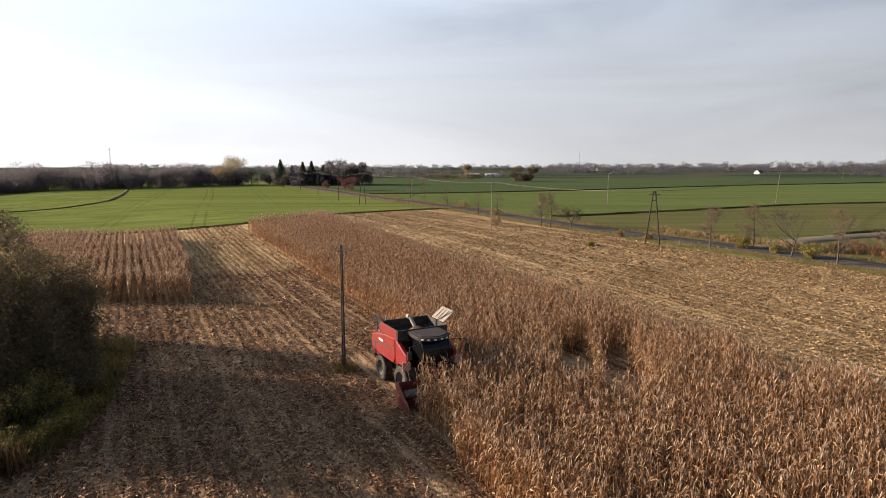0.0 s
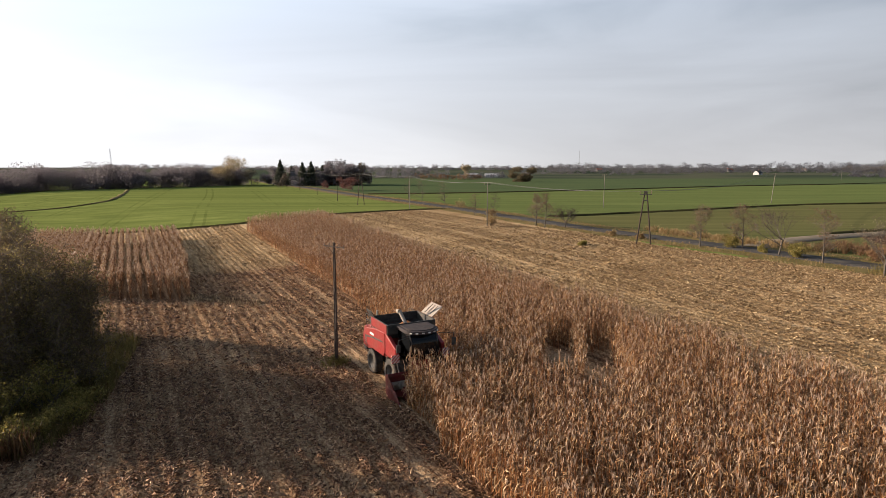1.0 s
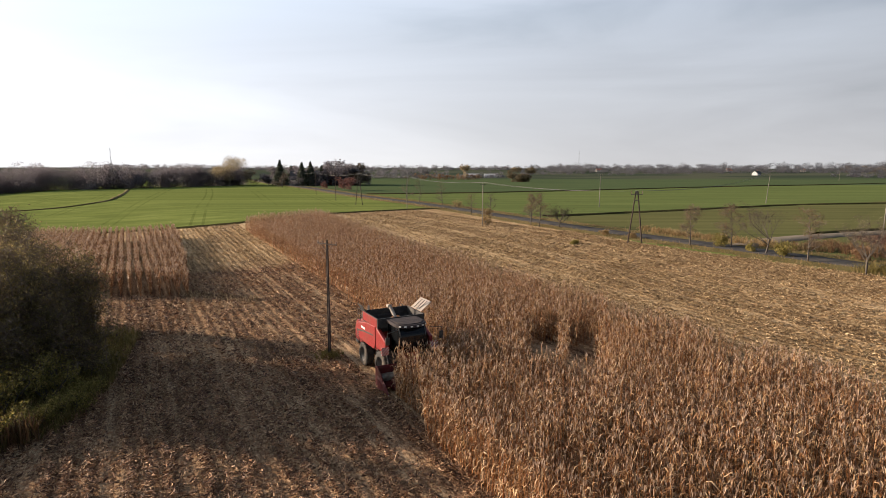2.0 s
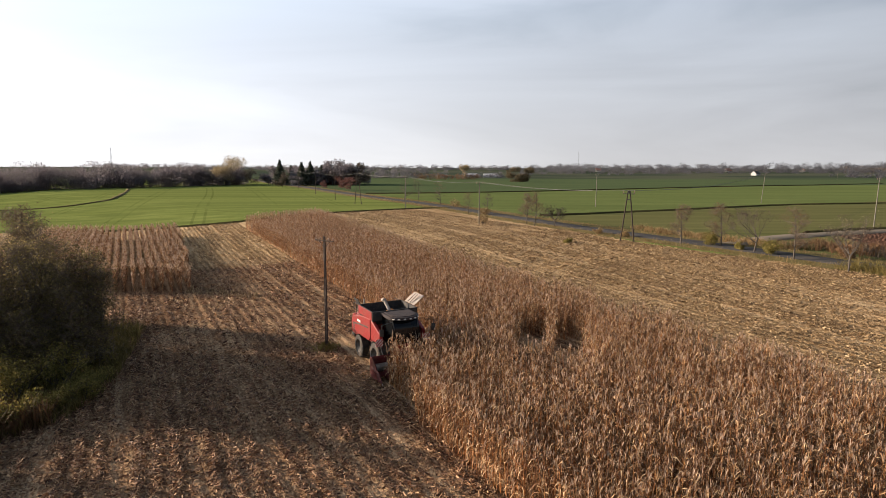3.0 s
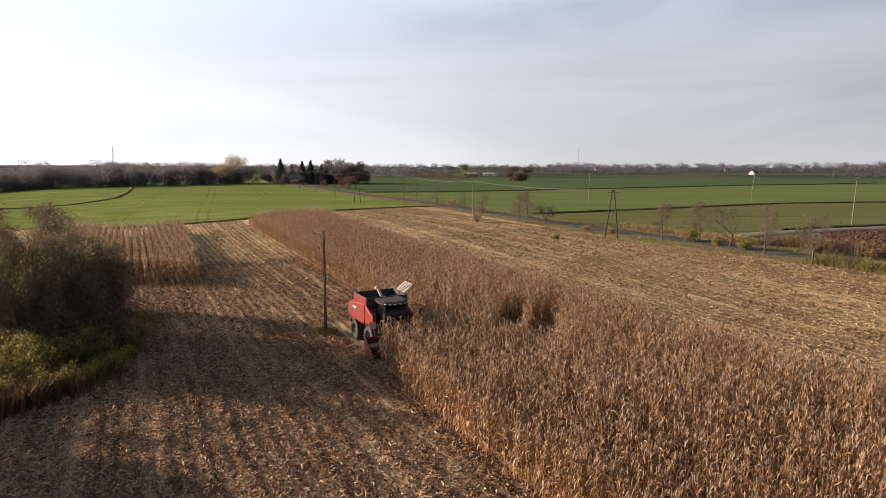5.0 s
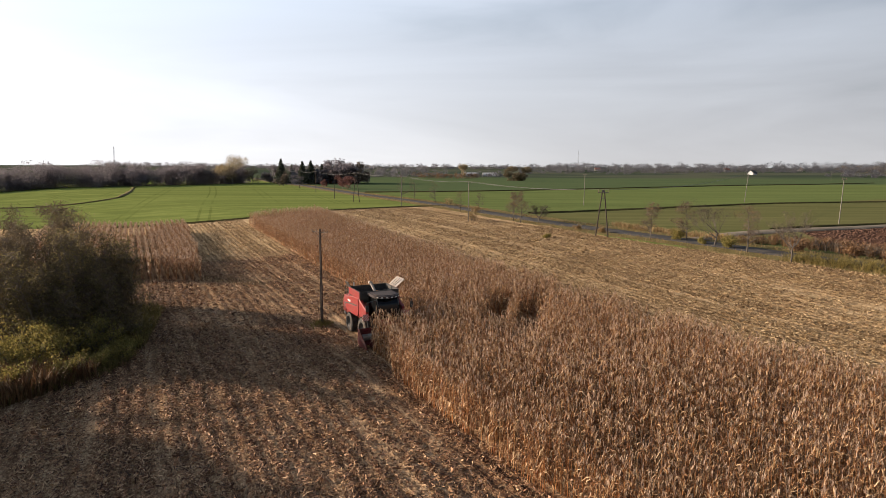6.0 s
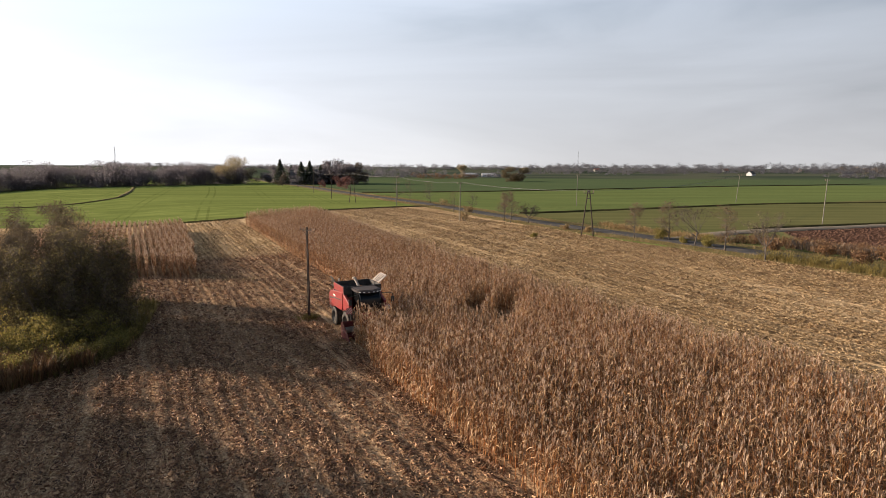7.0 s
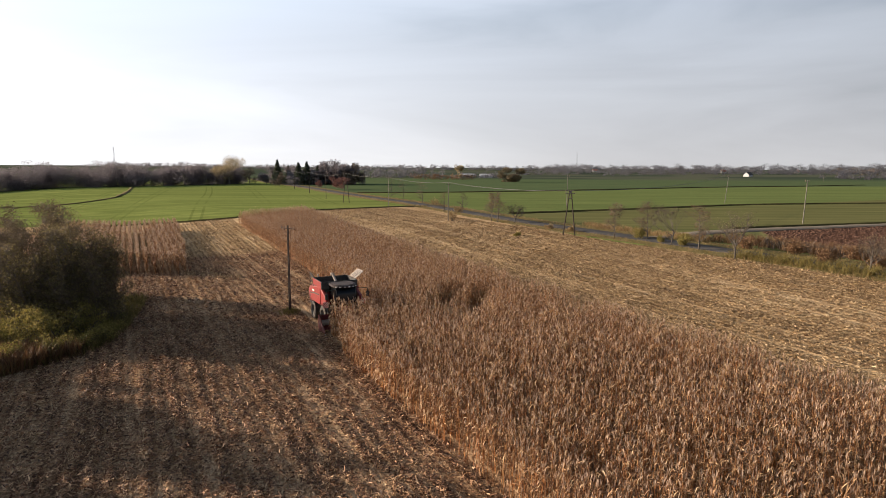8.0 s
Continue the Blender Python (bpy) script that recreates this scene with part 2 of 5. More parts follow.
    straw = n.math("ADD", n.math("MULTIPLY", chaff_f, 0.95), n.math("MULTIPLY", swath, 0.55))
    straw = n.math("ADD", straw, n.math("MULTIPLY", n.math("MULTIPLY", row, n.ramp(n.noise(0.25, 3, p), 0.35, 0.7)), -0.6))
    # left field: redder tracked soil, also darkened to stand in for deep shade
    stubble = n.colours(n.ramp(straw, 0.36, 0.84), [(0.0, (0.022, 0.014, 0.01)), (0.4, (0.09, 0.052, 0.034)), (0.7, (0.26, 0.163, 0.095)), (1.0, (0.5, 0.36, 0.22))])
    stubble = n.mix(n.ramp(n.noise(0.12, 4, p), 0.45, 0.7, 0.0, 0.45), stubble, (0.1, 0.064, 0.036))
    strewn = n.colours(n.ramp(straw, 0.36, 0.84), [(0.0, (0.07, 0.043, 0.025)), (0.4, (0.19, 0.125, 0.066)), (0.7, (0.34, 0.238, 0.13)), (1.0, (0.56, 0.42, 0.25))])
    stubble = n.mix(n.math("MAXIMUM", n.ramp(across, 29.0, 32.0), n.ramp(way, -72.0, -84.0)), stubble, strewn)
    in_far = n.math("MAXIMUM", all_of(side(-3, 146, -26, 128.5), side(-26, 128.5, -38, 118.5)), side(-38, 118.5, -75, 112))
    in_right = n.math("MAXIMUM", side(30.4, 74, 1.2, 147), side(51.5, 40, 30.4, 74))
    field = soft(all_of(in_far, in_right), 0.4)
    col = n.mix(field, green, stubble)
    # ploughed soil by the far verge
    soil = n.colours(n.noise(2.2, 5, p, 0.7), [(0.3, (0.04, 0.023, 0.017)), (0.5, (0.085, 0.048, 0.034)), (0.75, (0.15, 0.09, 0.064))])
    plough = soft(all_of(side(110, 103, 64, 91), side(64, 91, 56, 68), side(56, 68, 80, 20), side(140, 20, 110, 103)), 0.7)
    col = n.mix(plough, col, soil)
    relief = n.math("ADD", n.math("MULTIPLY", n.math("MULTIPLY", chaff_f, field), 0.06), n.math("MULTIPLY", n.math("MULTIPLY", n.noise(1.6, 5, p, 0.7), plough), 0.5))
    relief = n.math("ADD", relief, n.math("MULTIPLY", fine, 0.02))
    relief = n.math("ADD", relief, n.math("MULTIPLY", n.math("MULTIPLY", row, field), -0.22))
    n.bump(relief, 1.0, 1.0)
    return n.done(col, 1.0, 0.0, 0.0)


M_GROUND = ground_material()
M_ROAD = plain("asphalt", (0.036, 0.035, 0.036), (0.068, 0.066, 0.066), 1.2, 0.95, bump=0.004, spec=0.08, dirt=(0.11, 0.095, 0.07))
M_DIRT = plain("dirt_track", (0.13, 0.11, 0.085), (0.22, 0.19, 0.15), 0.8, 0.95, bump=0.01, spec=0.05, dirt=(0.1, 0.085, 0.055))
M_VERGE = plain("verge_soil", (0.09, 0.08, 0.032), (0.2, 0.155, 0.07), 0.7, 0.95, bump=0.02, spec=0.03, dirt=(0.07, 0.07, 0.022))
M_BANK = plain("bank_soil", (0.03, 0.032, 0.014), (0.075, 0.066, 0.03), 0.9, 1.0, bump=0.02, spec=0.0)
M_CORN = leafy("dry_maize", [(0.0, (0.1, 0.046, 0.022)), (0.45, (0.28, 0.152, 0.074)), (0.8, (0.47, 0.3, 0.155)), (1.0, (0.66, 0.48, 0.285))], 0.5, 0.12)
M_STALK = leafy("maize_stalk", [(0.0, (0.2, 0.07, 0.024)), (0.5, (0.36, 0.15, 0.05)), (1.0, (0.46, 0.25, 0.1))], 0.5, 0.0)
M_TASSEL = leafy("maize_tassel", [(0.0, (0.33, 0.225, 0.16)), (1.0, (0.58, 0.435, 0.315))], 0.7, 0.25)
M_LITTER = leafy("straw_litter", [(0.0, (0.085, 0.05, 0.025)), (0.35, (0.22, 0.138, 0.067)), (0.68, (0.42, 0.287, 0.145)), (1.0, (0.66, 0.505, 0.3))], 0.7, 0.05)
# browner litter of the left field, with its shade partly put into the colour
M_BROWN_SHADED_LITTER = leafy("brown_shaded_litter", [(0.0, (0.04, 0.02, 0.012)), (0.35, (0.145, 0.07, 0.038)), (0.7, (0.36, 0.195, 0.1)), (1.0, (0.6, 0.41, 0.235))], 0.7, 0.05)
M_BARK = plain("bark", (0.045, 0.036, 0.028), (0.11, 0.095, 0.08), 5.0, 0.9, bump=0.01)
M_BARK_ALDER = plain("alder_bark", (0.1, 0.085, 0.065), (0.19, 0.16, 0.125), 5.0, 0.9, bump=0.01, spec=0.2)
M_SOIL = plain("ploughed_clod", (0.055, 0.031, 0.023), (0.14, 0.083, 0.06), 1.2, 0.95, bump=0.02, spec=0.05)
M_BARK_GREY = plain("grey_bark", (0.1, 0.09, 0.08), (0.2, 0.18, 0.16), 5.0, 0.9, bump=0.01)
M_ALDER = leafy("alder_leaves", [(0.0, (0.08, 0.072, 0.03)), (0.5, (0.18, 0.15, 0.066)), (0.85, (0.25, 0.2, 0.088)), (1.0, (0.38, 0.3, 0.13))], 0.55, 0.5)
M_SHRUB = leafy("shrub_leaves", [(0.0, (0.14, 0.13, 0.036)), (0.6, (0.26, 0.225, 0.066)), (1.0, (0.4, 0.31, 0.105))], 0.7, 0.5)
M_RUST = leafy("rust_leaves", [(0.0, (0.1, 0.055, 0.03)), (0.5, (0.19, 0.1, 0.05)), (1.0, (0.26, 0.17, 0.08))], 0.6, 0.25)
M_RED = leafy("red_leaves", [(0.0, (0.12, 0.055, 0.05)), (0.5, (0.17, 0.075, 0.065)), (1.0, (0.23, 0.115, 0.09))], 0.8, 0.25)
M_YELLOW = leafy("yellow_leaves", [(0.0, (0.24, 0.195, 0.12)), (0.5, (0.36, 0.29, 0.17)), (1.0, (0.46, 0.38, 0.24))], 0.8, 0.4)
M_OLIVE = leafy("olive_brown_leaves", [(0.0, (0.1, 0.08, 0.045)), (0.6, (0.155, 0.122, 0.07)), (1.0, (0.22, 0.17, 0.1))], 0.8, 0.3)
# blue-grey tint in the base colour stands in for distance haze
M_FARWOODS_HAZED = leafy("hazed_bare_trees", [(0.0, (0.145, 0.148, 0.17)), (0.6, (0.165, 0.165, 0.185)), (1.0, (0.19, 0.182, 0.19))], 1.0, 0.75)
M_WEEDS = leafy("yellow_green_weeds", [(0.0, (0.13, 0.1, 0.035)), (0.5, (0.24, 0.2, 0.065)), (1.0, (0.36, 0.28, 0.1))], 0.8, 0.45)
M_TWIGS_DARK = leafy("dark_twigs", [(0.0, (0.045, 0.034, 0.028)), (0.6, (0.075, 0.056, 0.045)), (1.0, (0.12, 0.085, 0.065))], 0.9, 0.1)
M_TWIGS = leafy("bare_twigs", [(0.0, (0.09, 0.07, 0.055)), (0.5, (0.14, 0.11, 0.085)), (1.0, (0.2, 0.16, 0.125))], 0.9, 0.1)
M_PINE = leafy("conifer_needles", [(0.0, (0.045, 0.055, 0.044)), (0.6, (0.075, 0.088, 0.062)), (1.0, (0.11, 0.12, 0.085))], 0.8, 0.3)
# forest and farm trees: mauve-grey cast painted in to imitate haze
M_WOODS_HAZED = leafy("hazed_autumn_woods", [(0.0, (0.14, 0.132, 0.155)), (0.6, (0.16, 0.148, 0.165)), (1.0, (0.185, 0.165, 0.17))], 1.0, 0.75)
M_DRYGRASS = leafy("dry_grass", [(0.0, (0.16, 0.1, 0.045)), (0.5, (0.3, 0.205, 0.095)), (1.0, (0.46, 0.34, 0.17))], 0.7, 0.35)
M_GREENGRASS = leafy("verge_grass", [(0.0, (0.1, 0.085, 0.025)), (0.6, (0.19, 0.155, 0.05)), (1.0, (0.3, 0.225, 0.085))], 0.8, 0.35)
M_POLE = plain("weathered_pole", (0.035, 0.026, 0.022), (0.085, 0.066, 0.054), 3.0, 0.9, bump=0.006, spec=0.2)
M_CONCRETE = plain("concrete_pole", (0.13, 0.12, 0.1), (0.22, 0.2, 0.17), 3.0, 0.85, bump=0.004)
M_WIRE = plain("wire", (0.1, 0.1, 0.1), (0.17, 0.17, 0.17), 2.0, 0.6, 0.3)
M_IRON = plain("painted_iron", (0.05, 0.05, 0.05), (0.11, 0.1, 0.09), 6.0, 0.6, 0.4)
M_PORCELAIN = plain("insulator", (0.16, 0.1, 0.07), (0.26, 0.2, 0.16), 6.0, 0.4)
M_COMBINE_RED = plain("red_paint", (0.19, 0.01, 0.012), (0.25, 0.017, 0.017), 2.5, 0.42, dirt=(0.15, 0.05, 0.038))
M_BLACK = plain("black_plastic", (0.014, 0.014, 0.015), (0.035, 0.034, 0.033), 5.0, 0.6, dirt=(0.09, 0.075, 0.055))
M_STEEL = plain("worn_steel", (0.35, 0.33, 0.3), (0.55, 0.52, 0.47), 5.0, 0.42, 0.6, dirt=(0.32, 0.25, 0.17))
M_TYRE = plain("tyre_rubber", (0.016, 0.015, 0.014), (0.04, 0.036, 0.032), 5.0, 0.85, bump=0.004, dirt=(0.12, 0.09, 0.06))
M_RIM = plain("dusty_rim", (0.07, 0.064, 0.057), (0.13, 0.12, 0.105), 5.0, 0.65, 0.2, dirt=(0.1, 0.08, 0.06))
M_GREY = plain("grey_roof", (0.035, 0.03, 0.032), (0.06, 0.052, 0.054), 4.0, 0.85, spec=0.15, dirt=(0.075, 0.058, 0.048))
M_WHITE = plain("white_paint", (0.62, 0.6, 0.56), (0.75, 0.74, 0.71), 4.0, 0.5, dirt=(0.4, 0.34, 0.26))
M_CANVAS = plain("tank_cover_panel", (0.25, 0.21, 0.175), (0.36, 0.31, 0.26), 3.0, 0.6, dirt=(0.2, 0.15, 0.11))
M_GRAIN = plain("maize_grain", (0.26, 0.1, 0.035), (0.4, 0.17, 0.06), 40.0, 0.7, bump=0.01, spec=0.2)
M_HEADER = plain("worn_dark_red_paint", (0.06, 0.008, 0.009), (0.1, 0.014, 0.014), 3.0, 0.6, spec=0.2, dirt=(0.09, 0.055, 0.04))
M_STUB = leafy("cut_stalks", [(0.0, (0.12, 0.07, 0.035)), (0.6, (0.23, 0.145, 0.075)), (1.0, (0.36, 0.25, 0.14))], 0.7, 0.0)
M_PLASTER = plain("plaster", (0.3, 0.28, 0.25), (0.4, 0.38, 0.34), 0.8, 0.9)
M_BRICK_WALL = plain("brick_wall", (0.24, 0.1, 0.06), (0.34, 0.16, 0.1), 1.5, 0.9)
M_ROOF_DARK = plain("dark_roof_tiles", (0.03, 0.028, 0.03), (0.07, 0.065, 0.065), 1.5, 0.7)
M_ROOF_RED = plain("red_roof_tiles", (0.26, 0.08, 0.045), (0.36, 0.13, 0.08), 1.5, 0.8)
M_SHEET = plain("light_sheet_roof", (0.34, 0.35, 0.36), (0.44, 0.45, 0.46), 0.5, 0.6)


def glass_material():
    n = Nodes("cab_glass")
    n.done((0.006, 0.007, 0.008), 0.12, 0.0, 0.25)
    return n.mat


M_GLASS = glass_material()


def stripes_material():
    n = Nodes("warning_stripes")
    s = n.node("ShaderNodeSeparateXYZ")
    n.put(s.inputs[0], n.where())
    f = n.math("FRACT", n.math("MULTIPLY", n.math("ADD", s.outputs[0], s.outputs[2]), 5.0))
    return n.done(n.mix(n.math("GREATER_THAN", f, 0.5), (0.6, 0.58, 0.55), (0.45, 0.03, 0.025)), 0.45)


M_STRIPES = stripes_material()


# ---------------------------------------------------------------- land
def make_ground():
    def ax(fine_lo, fine_hi, fine, lo, hi, n):
        k = np.linspace(0, 1, n + 1)[1:]
        return np.concatenate([(fine_lo - (fine_lo - lo) * k ** 2.6)[::-1], np.arange(fine_lo, fine_hi, fine), fine_hi + (hi - fine_hi) * k ** 2.6])
    xs, ys = ax(-80, 110, 1.0, -4500, 4500, 60), ax(-30, 180, 1.0, -600, 4900, 60)
    gx, gy = np.meshgrid(xs, ys)
    rng = np.random.default_rng(3)
    gz = height(gx, gy)
    # clods in the ploughed soil and slight roughness of the fields
    near = (np.abs(gx) < 110) & (gy < 180)
    gz = gz + near * rng.normal(0, 0.012, gz.shape)
    v = np.stack([gx, gy, gz], -1).reshape(-1, 3)
    w, hgt = len(xs), len(ys)
    i = (np.arange(hgt - 1)[:, None] * w + np.arange(w - 1)[None]).ravel()
    f = np.stack([i, i + 1, i + w + 1, i + w], -1)
    me = mesh_from("ground", v, f, 4)
    me.polygons.foreach_set("use_smooth", [True] * len(me.polygons))
    me.materials.append(M_GROUND)
    return tagged(new("ground", me), "farmland of green wheat, pale maize stubble and ploughed soil", "ground", kind="structure")


make_ground()


def resample(points, every):
    pts = [np.array(p, float) for p in points]
    out = []
    for i in range(len(pts) - 1):
        p0, p1, p2, p3 = pts[max(i - 1, 0)], pts[i], pts[i + 1], pts[min(i + 2, len(pts) - 1)]
        n = max(2, int(np.linalg.norm(p2 - p1) / every))
        for k in range(n):
            s = k / n
            out.append(0.5 * (2 * p1 + (p2 - p0) * s + (2 * p0 - 5 * p1 + 4 * p2 - p3) * s * s + (3 * p1 - p0 - 3 * p2 + p3) * s ** 3))
    out.append(pts[-1])
    return np.array(out)


def ribbon(name, points, profile, material, label, category, every=2.0, ragged=0.0, kind="structure"):
    """A strip that follows the land; profile: pairs of offset across and height."""
    line = resample(points, every)
    d = np.gradient(line, axis=0)
    d /= np.linalg.norm(d, axis=1)[:, None]
    nrm = np.stack([-d[:, 1], d[:, 0]], -1)
    rng = np.random.default_rng(len(points) * 7 + len(line))
    rows = []
    for o, z in profile:
        jit = rng.normal(0, ragged, len(line)) if ragged else 0
        q = line + nrm * (o + jit)[:, None] if ragged else line + nrm * o
        rows.append(np.stack([q[:, 0], q[:, 1], height(q[:, 0], q[:, 1]) + z], -1))
    v = np.stack(rows, 1).reshape(-1, 3)
    k = len(profile)
    i = (np.arange(len(line) - 1)[:, None] * k + np.arange(k - 1)[None]).ravel()
    f = np.stack([i, i + k, i + k + 1, i + 1], -1)
    me = mesh_from(name, v, f, 4)
    me.materials.append(material)
    me.polygons.foreach_set("use_smooth", [True] * len(me.polygons))
    ob = tagged(new(name, me), label, category, kind=kind)
    return ob


ROAD = [(-163, 520), (-122, 420), (-72, 312), (-29.4, 217), (-4, 167), (13.6, 125.5), (24.7, 99.5), (32.7, 84), (38.8, 72.5), (45, 60), (52, 48), (62, 30), (74, 6), (90, -30)]
ribbon("verge", ROAD, [(-5.4, -0.06), (-4.7, 0.03), (-3.8, 0.07), (-2.6, 0.1), (2.6, 0.1), (5.0, 0.06), (6.5, 0.0)], M_VERGE, "dry grassy verge along the country road", "verge", 2.0, 0.25)
ribbon("road", ROAD, [(-2.1, 0.1), (-2.0, 0.16), (0, 0.2), (2.0, 0.16), (2.1, 0.1)], M_ROAD, "narrow grey asphalt country road", "road", 2.0)
ribbon("dirt_track", [(40.5, 75.0), (46, 80), (55, 85.5), (68, 91), (95, 101), (140, 118)], [(-1.9, 0.02), (-1.6, 0.17), (0, 0.2), (1.6, 0.17), (1.9, 0.02)], M_DIRT, "pale dirt track that joins the asphalt road", "track", 2.0, 0.12)


# ---------------------------------------------------------------- maize
def strip(points, widths, side):
    """A leaf blade: a strip of quads cut in triangles, slightly folded."""
    v, f = [], []
    for p, w in zip(points, widths):
        v += [p - side * w, p + side * w]
    for i in range(len(points) - 1):
        a = 2 * i
        f += [(a, a + 1, a + 3), (a, a + 3, a + 2)]
    return np.array(v), np.array(f)


def maize_plant(rng, leaves, segments, stalk_segments, reach=1.0, broad=1.0):
    """One dry plant 1 unit high: stalk, arching and hanging leaves, tassel, as three sets of points and triangles."""
    bend = rng.normal(0, 0.03, 2)
    top = 0.92
    vs, fs = [], []
    ring = 3
    for k in range(stalk_segments + 1):
        s = k / stalk_segments
        r = 0.0072 * (1 - 0.75 * s)
        for a in range(ring):
            ang = a * 2 * math.pi / ring
            vs.append((bend[0] * s * s + r * math.cos(ang), bend[1] * s * s + r * math.sin(ang), top * s))
    for k in range(stalk_segments):
        for a in range(ring):
            i, j = k * ring + a, k * ring + (a + 1) % ring
            fs += [(i, j, j + ring), (i, j + ring, i + ring)]
    stalk = (np.array(vs), np.array(fs))
    blades = []
    plane = rng.uniform(0, 6.28)
    for k in range(leaves):
        s = 0.12 + 0.84 * (k + rng.uniform(0, 0.6)) / leaves
        ang = plane + (k % 2) * math.pi + rng.normal(0, 0.6)
        length = rng.uniform(0.15, 0.29) * (1.05 - 0.6 * abs(s - 0.55))
        if s > 0.74:
            rise, fall = radians(rng.uniform(25, 75)), radians(-rng.uniform(40, 90))
        else:
            rise, fall = radians(rng.uniform(-25, 55)), radians(-rng.uniform(70, 92))
        kink = rng.uniform(0.15, 0.5)
        swing = rng.normal(0, 0.5)
        p = np.array([bend[0] * s * s, bend[1] * s * s, top * s])
        pts, wid = [], []
        for q in range(segments + 1):
            w = q / segments
            e = rise + (fall - rise) * float(step((w - kink + 0.25) / 0.6))
            a = ang + swing * w
            pts.append(p)
            p = p + length / segments * np.array([math.cos(a) * math.cos(e) * reach, math.sin(a) * math.cos(e) * reach, math.sin(e)]) + rng.normal(0, 0.004, 3)
            wid.append((0.0068 if segments > 3 else 0.009) * broad * min(1.0, 0.6 + 2 * w) * (1 - w ** 2.4) + 0.0012)
        side = np.array([-math.sin(ang), math.cos(ang), rng.normal(0, 0.55)])
        blades.append(strip(pts, wid, side / np.linalg.norm(side)))
    # an ear in its husk
    s = rng.uniform(0.4, 0.5)
    ang = rng.uniform(0, 6.28)
    out = np.array([math.cos(ang), math.sin(ang), 0])
    for turn in (0.0, 1.57) if segments > 3 else ():
        sd = np.array([-math.sin(ang) * math.cos(turn), math.cos(ang) * math.cos(turn), math.sin(turn)])
        b = np.array([0, 0, top * s])
        blades.append(strip([b, b + out * 0.035 + (0, 0, -0.02), b + out * 0.05 + (0, 0, -0.1)], [0.008, 0.018, 0.006], sd))
    leafset = gather(blades)
    tas = []
    tip = np.array([bend[0], bend[1], top])
    for k in range(4 if segments > 3 else 5):
        ang = rng.uniform(0, 6.28)
        o = np.array([math.cos(ang), math.sin(ang), 0]) * rng.uniform(0.005, 0.04)
        tas.append(strip([tip - (0, 0, 0.03), tip + o + (0, 0, 0.07 - 0.015 * k)], [0.0042, 0.003] if segments > 3 else [0.0055, 0.004], np.array([-math.sin(ang), math.cos(ang), 0])))
    return stalk, leafset, gather(tas)


def maize_rows(us, vs, inside, rng, gap=0.19, spacing=0.75, thin=9.0, stray=0.045):
    out = []
    for v in np.arange(vs[0], vs[1], spacing):
        g = gap * (0.62 if v < vs[0] + 1.2 or v > vs[1] - 1.2 else 1.0)
        u = np.arange(us[0], us[1], g) + rng.uniform(0, g)
        u = u + rng.normal(0, 0.04, len(u))
        vv = v + rng.normal(0, stray, len(u)) + 0.05 * np.sin(u * 0.2 + v)
        x, y = u * UX + vv * VX, u * UY + vv * VY
        gaps = np.array([noise.noise(Vector((a * 0.55, b * 0.55, 3.0))) for a, b in zip(x, y)])
        keep = inside(u, vv, x, y) & (rng.random(len(u)) > 0.05 + 0.6 * (gaps > thin))
        out.append(np.stack([x[keep], y[keep], height(x[keep], y[keep])], -1))
    return np.concatenate(out)


def maize_crop(name, label, places, rng, tall, near, reach=1.0, broad=1.0):
    """A stand of maize: one object for what nobody could count, with stalks, leaves and tassels as its parts."""
    plants = [maize_plant(rng, 13 if near else 9, 4 if near else 3, 2 if near else 1, reach, broad) for _ in range(12)]
    kind = rng.integers(0, len(plants), len(places))
    swell = np.array([noise.noise(Vector((x * 0.12, y * 0.12, 0.0))) for x, y, _ in places])
    size = tall * (1 + 0.1 * swell) * rng.normal(1, 0.075, len(places))
    turn = rng.uniform(0, 6.28, len(places))
    sets = ([], [], [])
    for k, plant in enumerate(plants):
        m = kind == k
        state = rng.bit_generator.state
        for out, template in zip(sets, plant):
            rng.bit_generator.state = state
            out.append(scatter(template, places[m], turn[m], size[m], rng, 0.055))
    ob = thing(name, label, "maize crop", kind="stuff")
    for n, chunks, mat in zip(("stalks", "leaves", "tassels"), sets, (M_STALK, M_CORN, M_TASSEL)):
        v, f = gather(chunks)
        tagged(part_me(n, mesh_from(n, v, f, 3), mat, ob), kind="stuff")
    return ob


CUT_FRONT, STAND_LEFT, STAND_MID, STAND_RIGHT = -28.0, 11.9, 18.25, 32.3


def standing(u, v, x, y):
    mid = 17.5 + 1.35 * np.clip((-u - 32.0) / 30.0, 0.0, 1.0)
    main = (v > mid) | ((v > STAND_LEFT) & (u > CUT_FRONT + 1.0 * (v < 13.0)) & (v > STAND_LEFT + 0.8 * np.clip((-21.0 - u) / 4.0, 0.0, 1.0)))
    lane = ((np.abs(x - (7.1 + 0.19 * (y - 30.5))) < 1.0) & (y > 30.0) & (y < 39.5)) | ((np.abs(x - (9.3 + 0.22 * (y - 29.5))) < 1.0) & (y > 29.0) & (y < 38.5))
    ragged = v < STAND_RIGHT + 0.3 * np.sin(u * 0.7)
    return main & ~lane & ragged


def block(u, v, x, y):
    return (y > 55.6 + 0.25 * np.sin(x * 2.0)) & (y < 105.5 + 0.08 * x) & (v < 5.1 + 0.042 * (-u - 61.0)) & (v > -15)


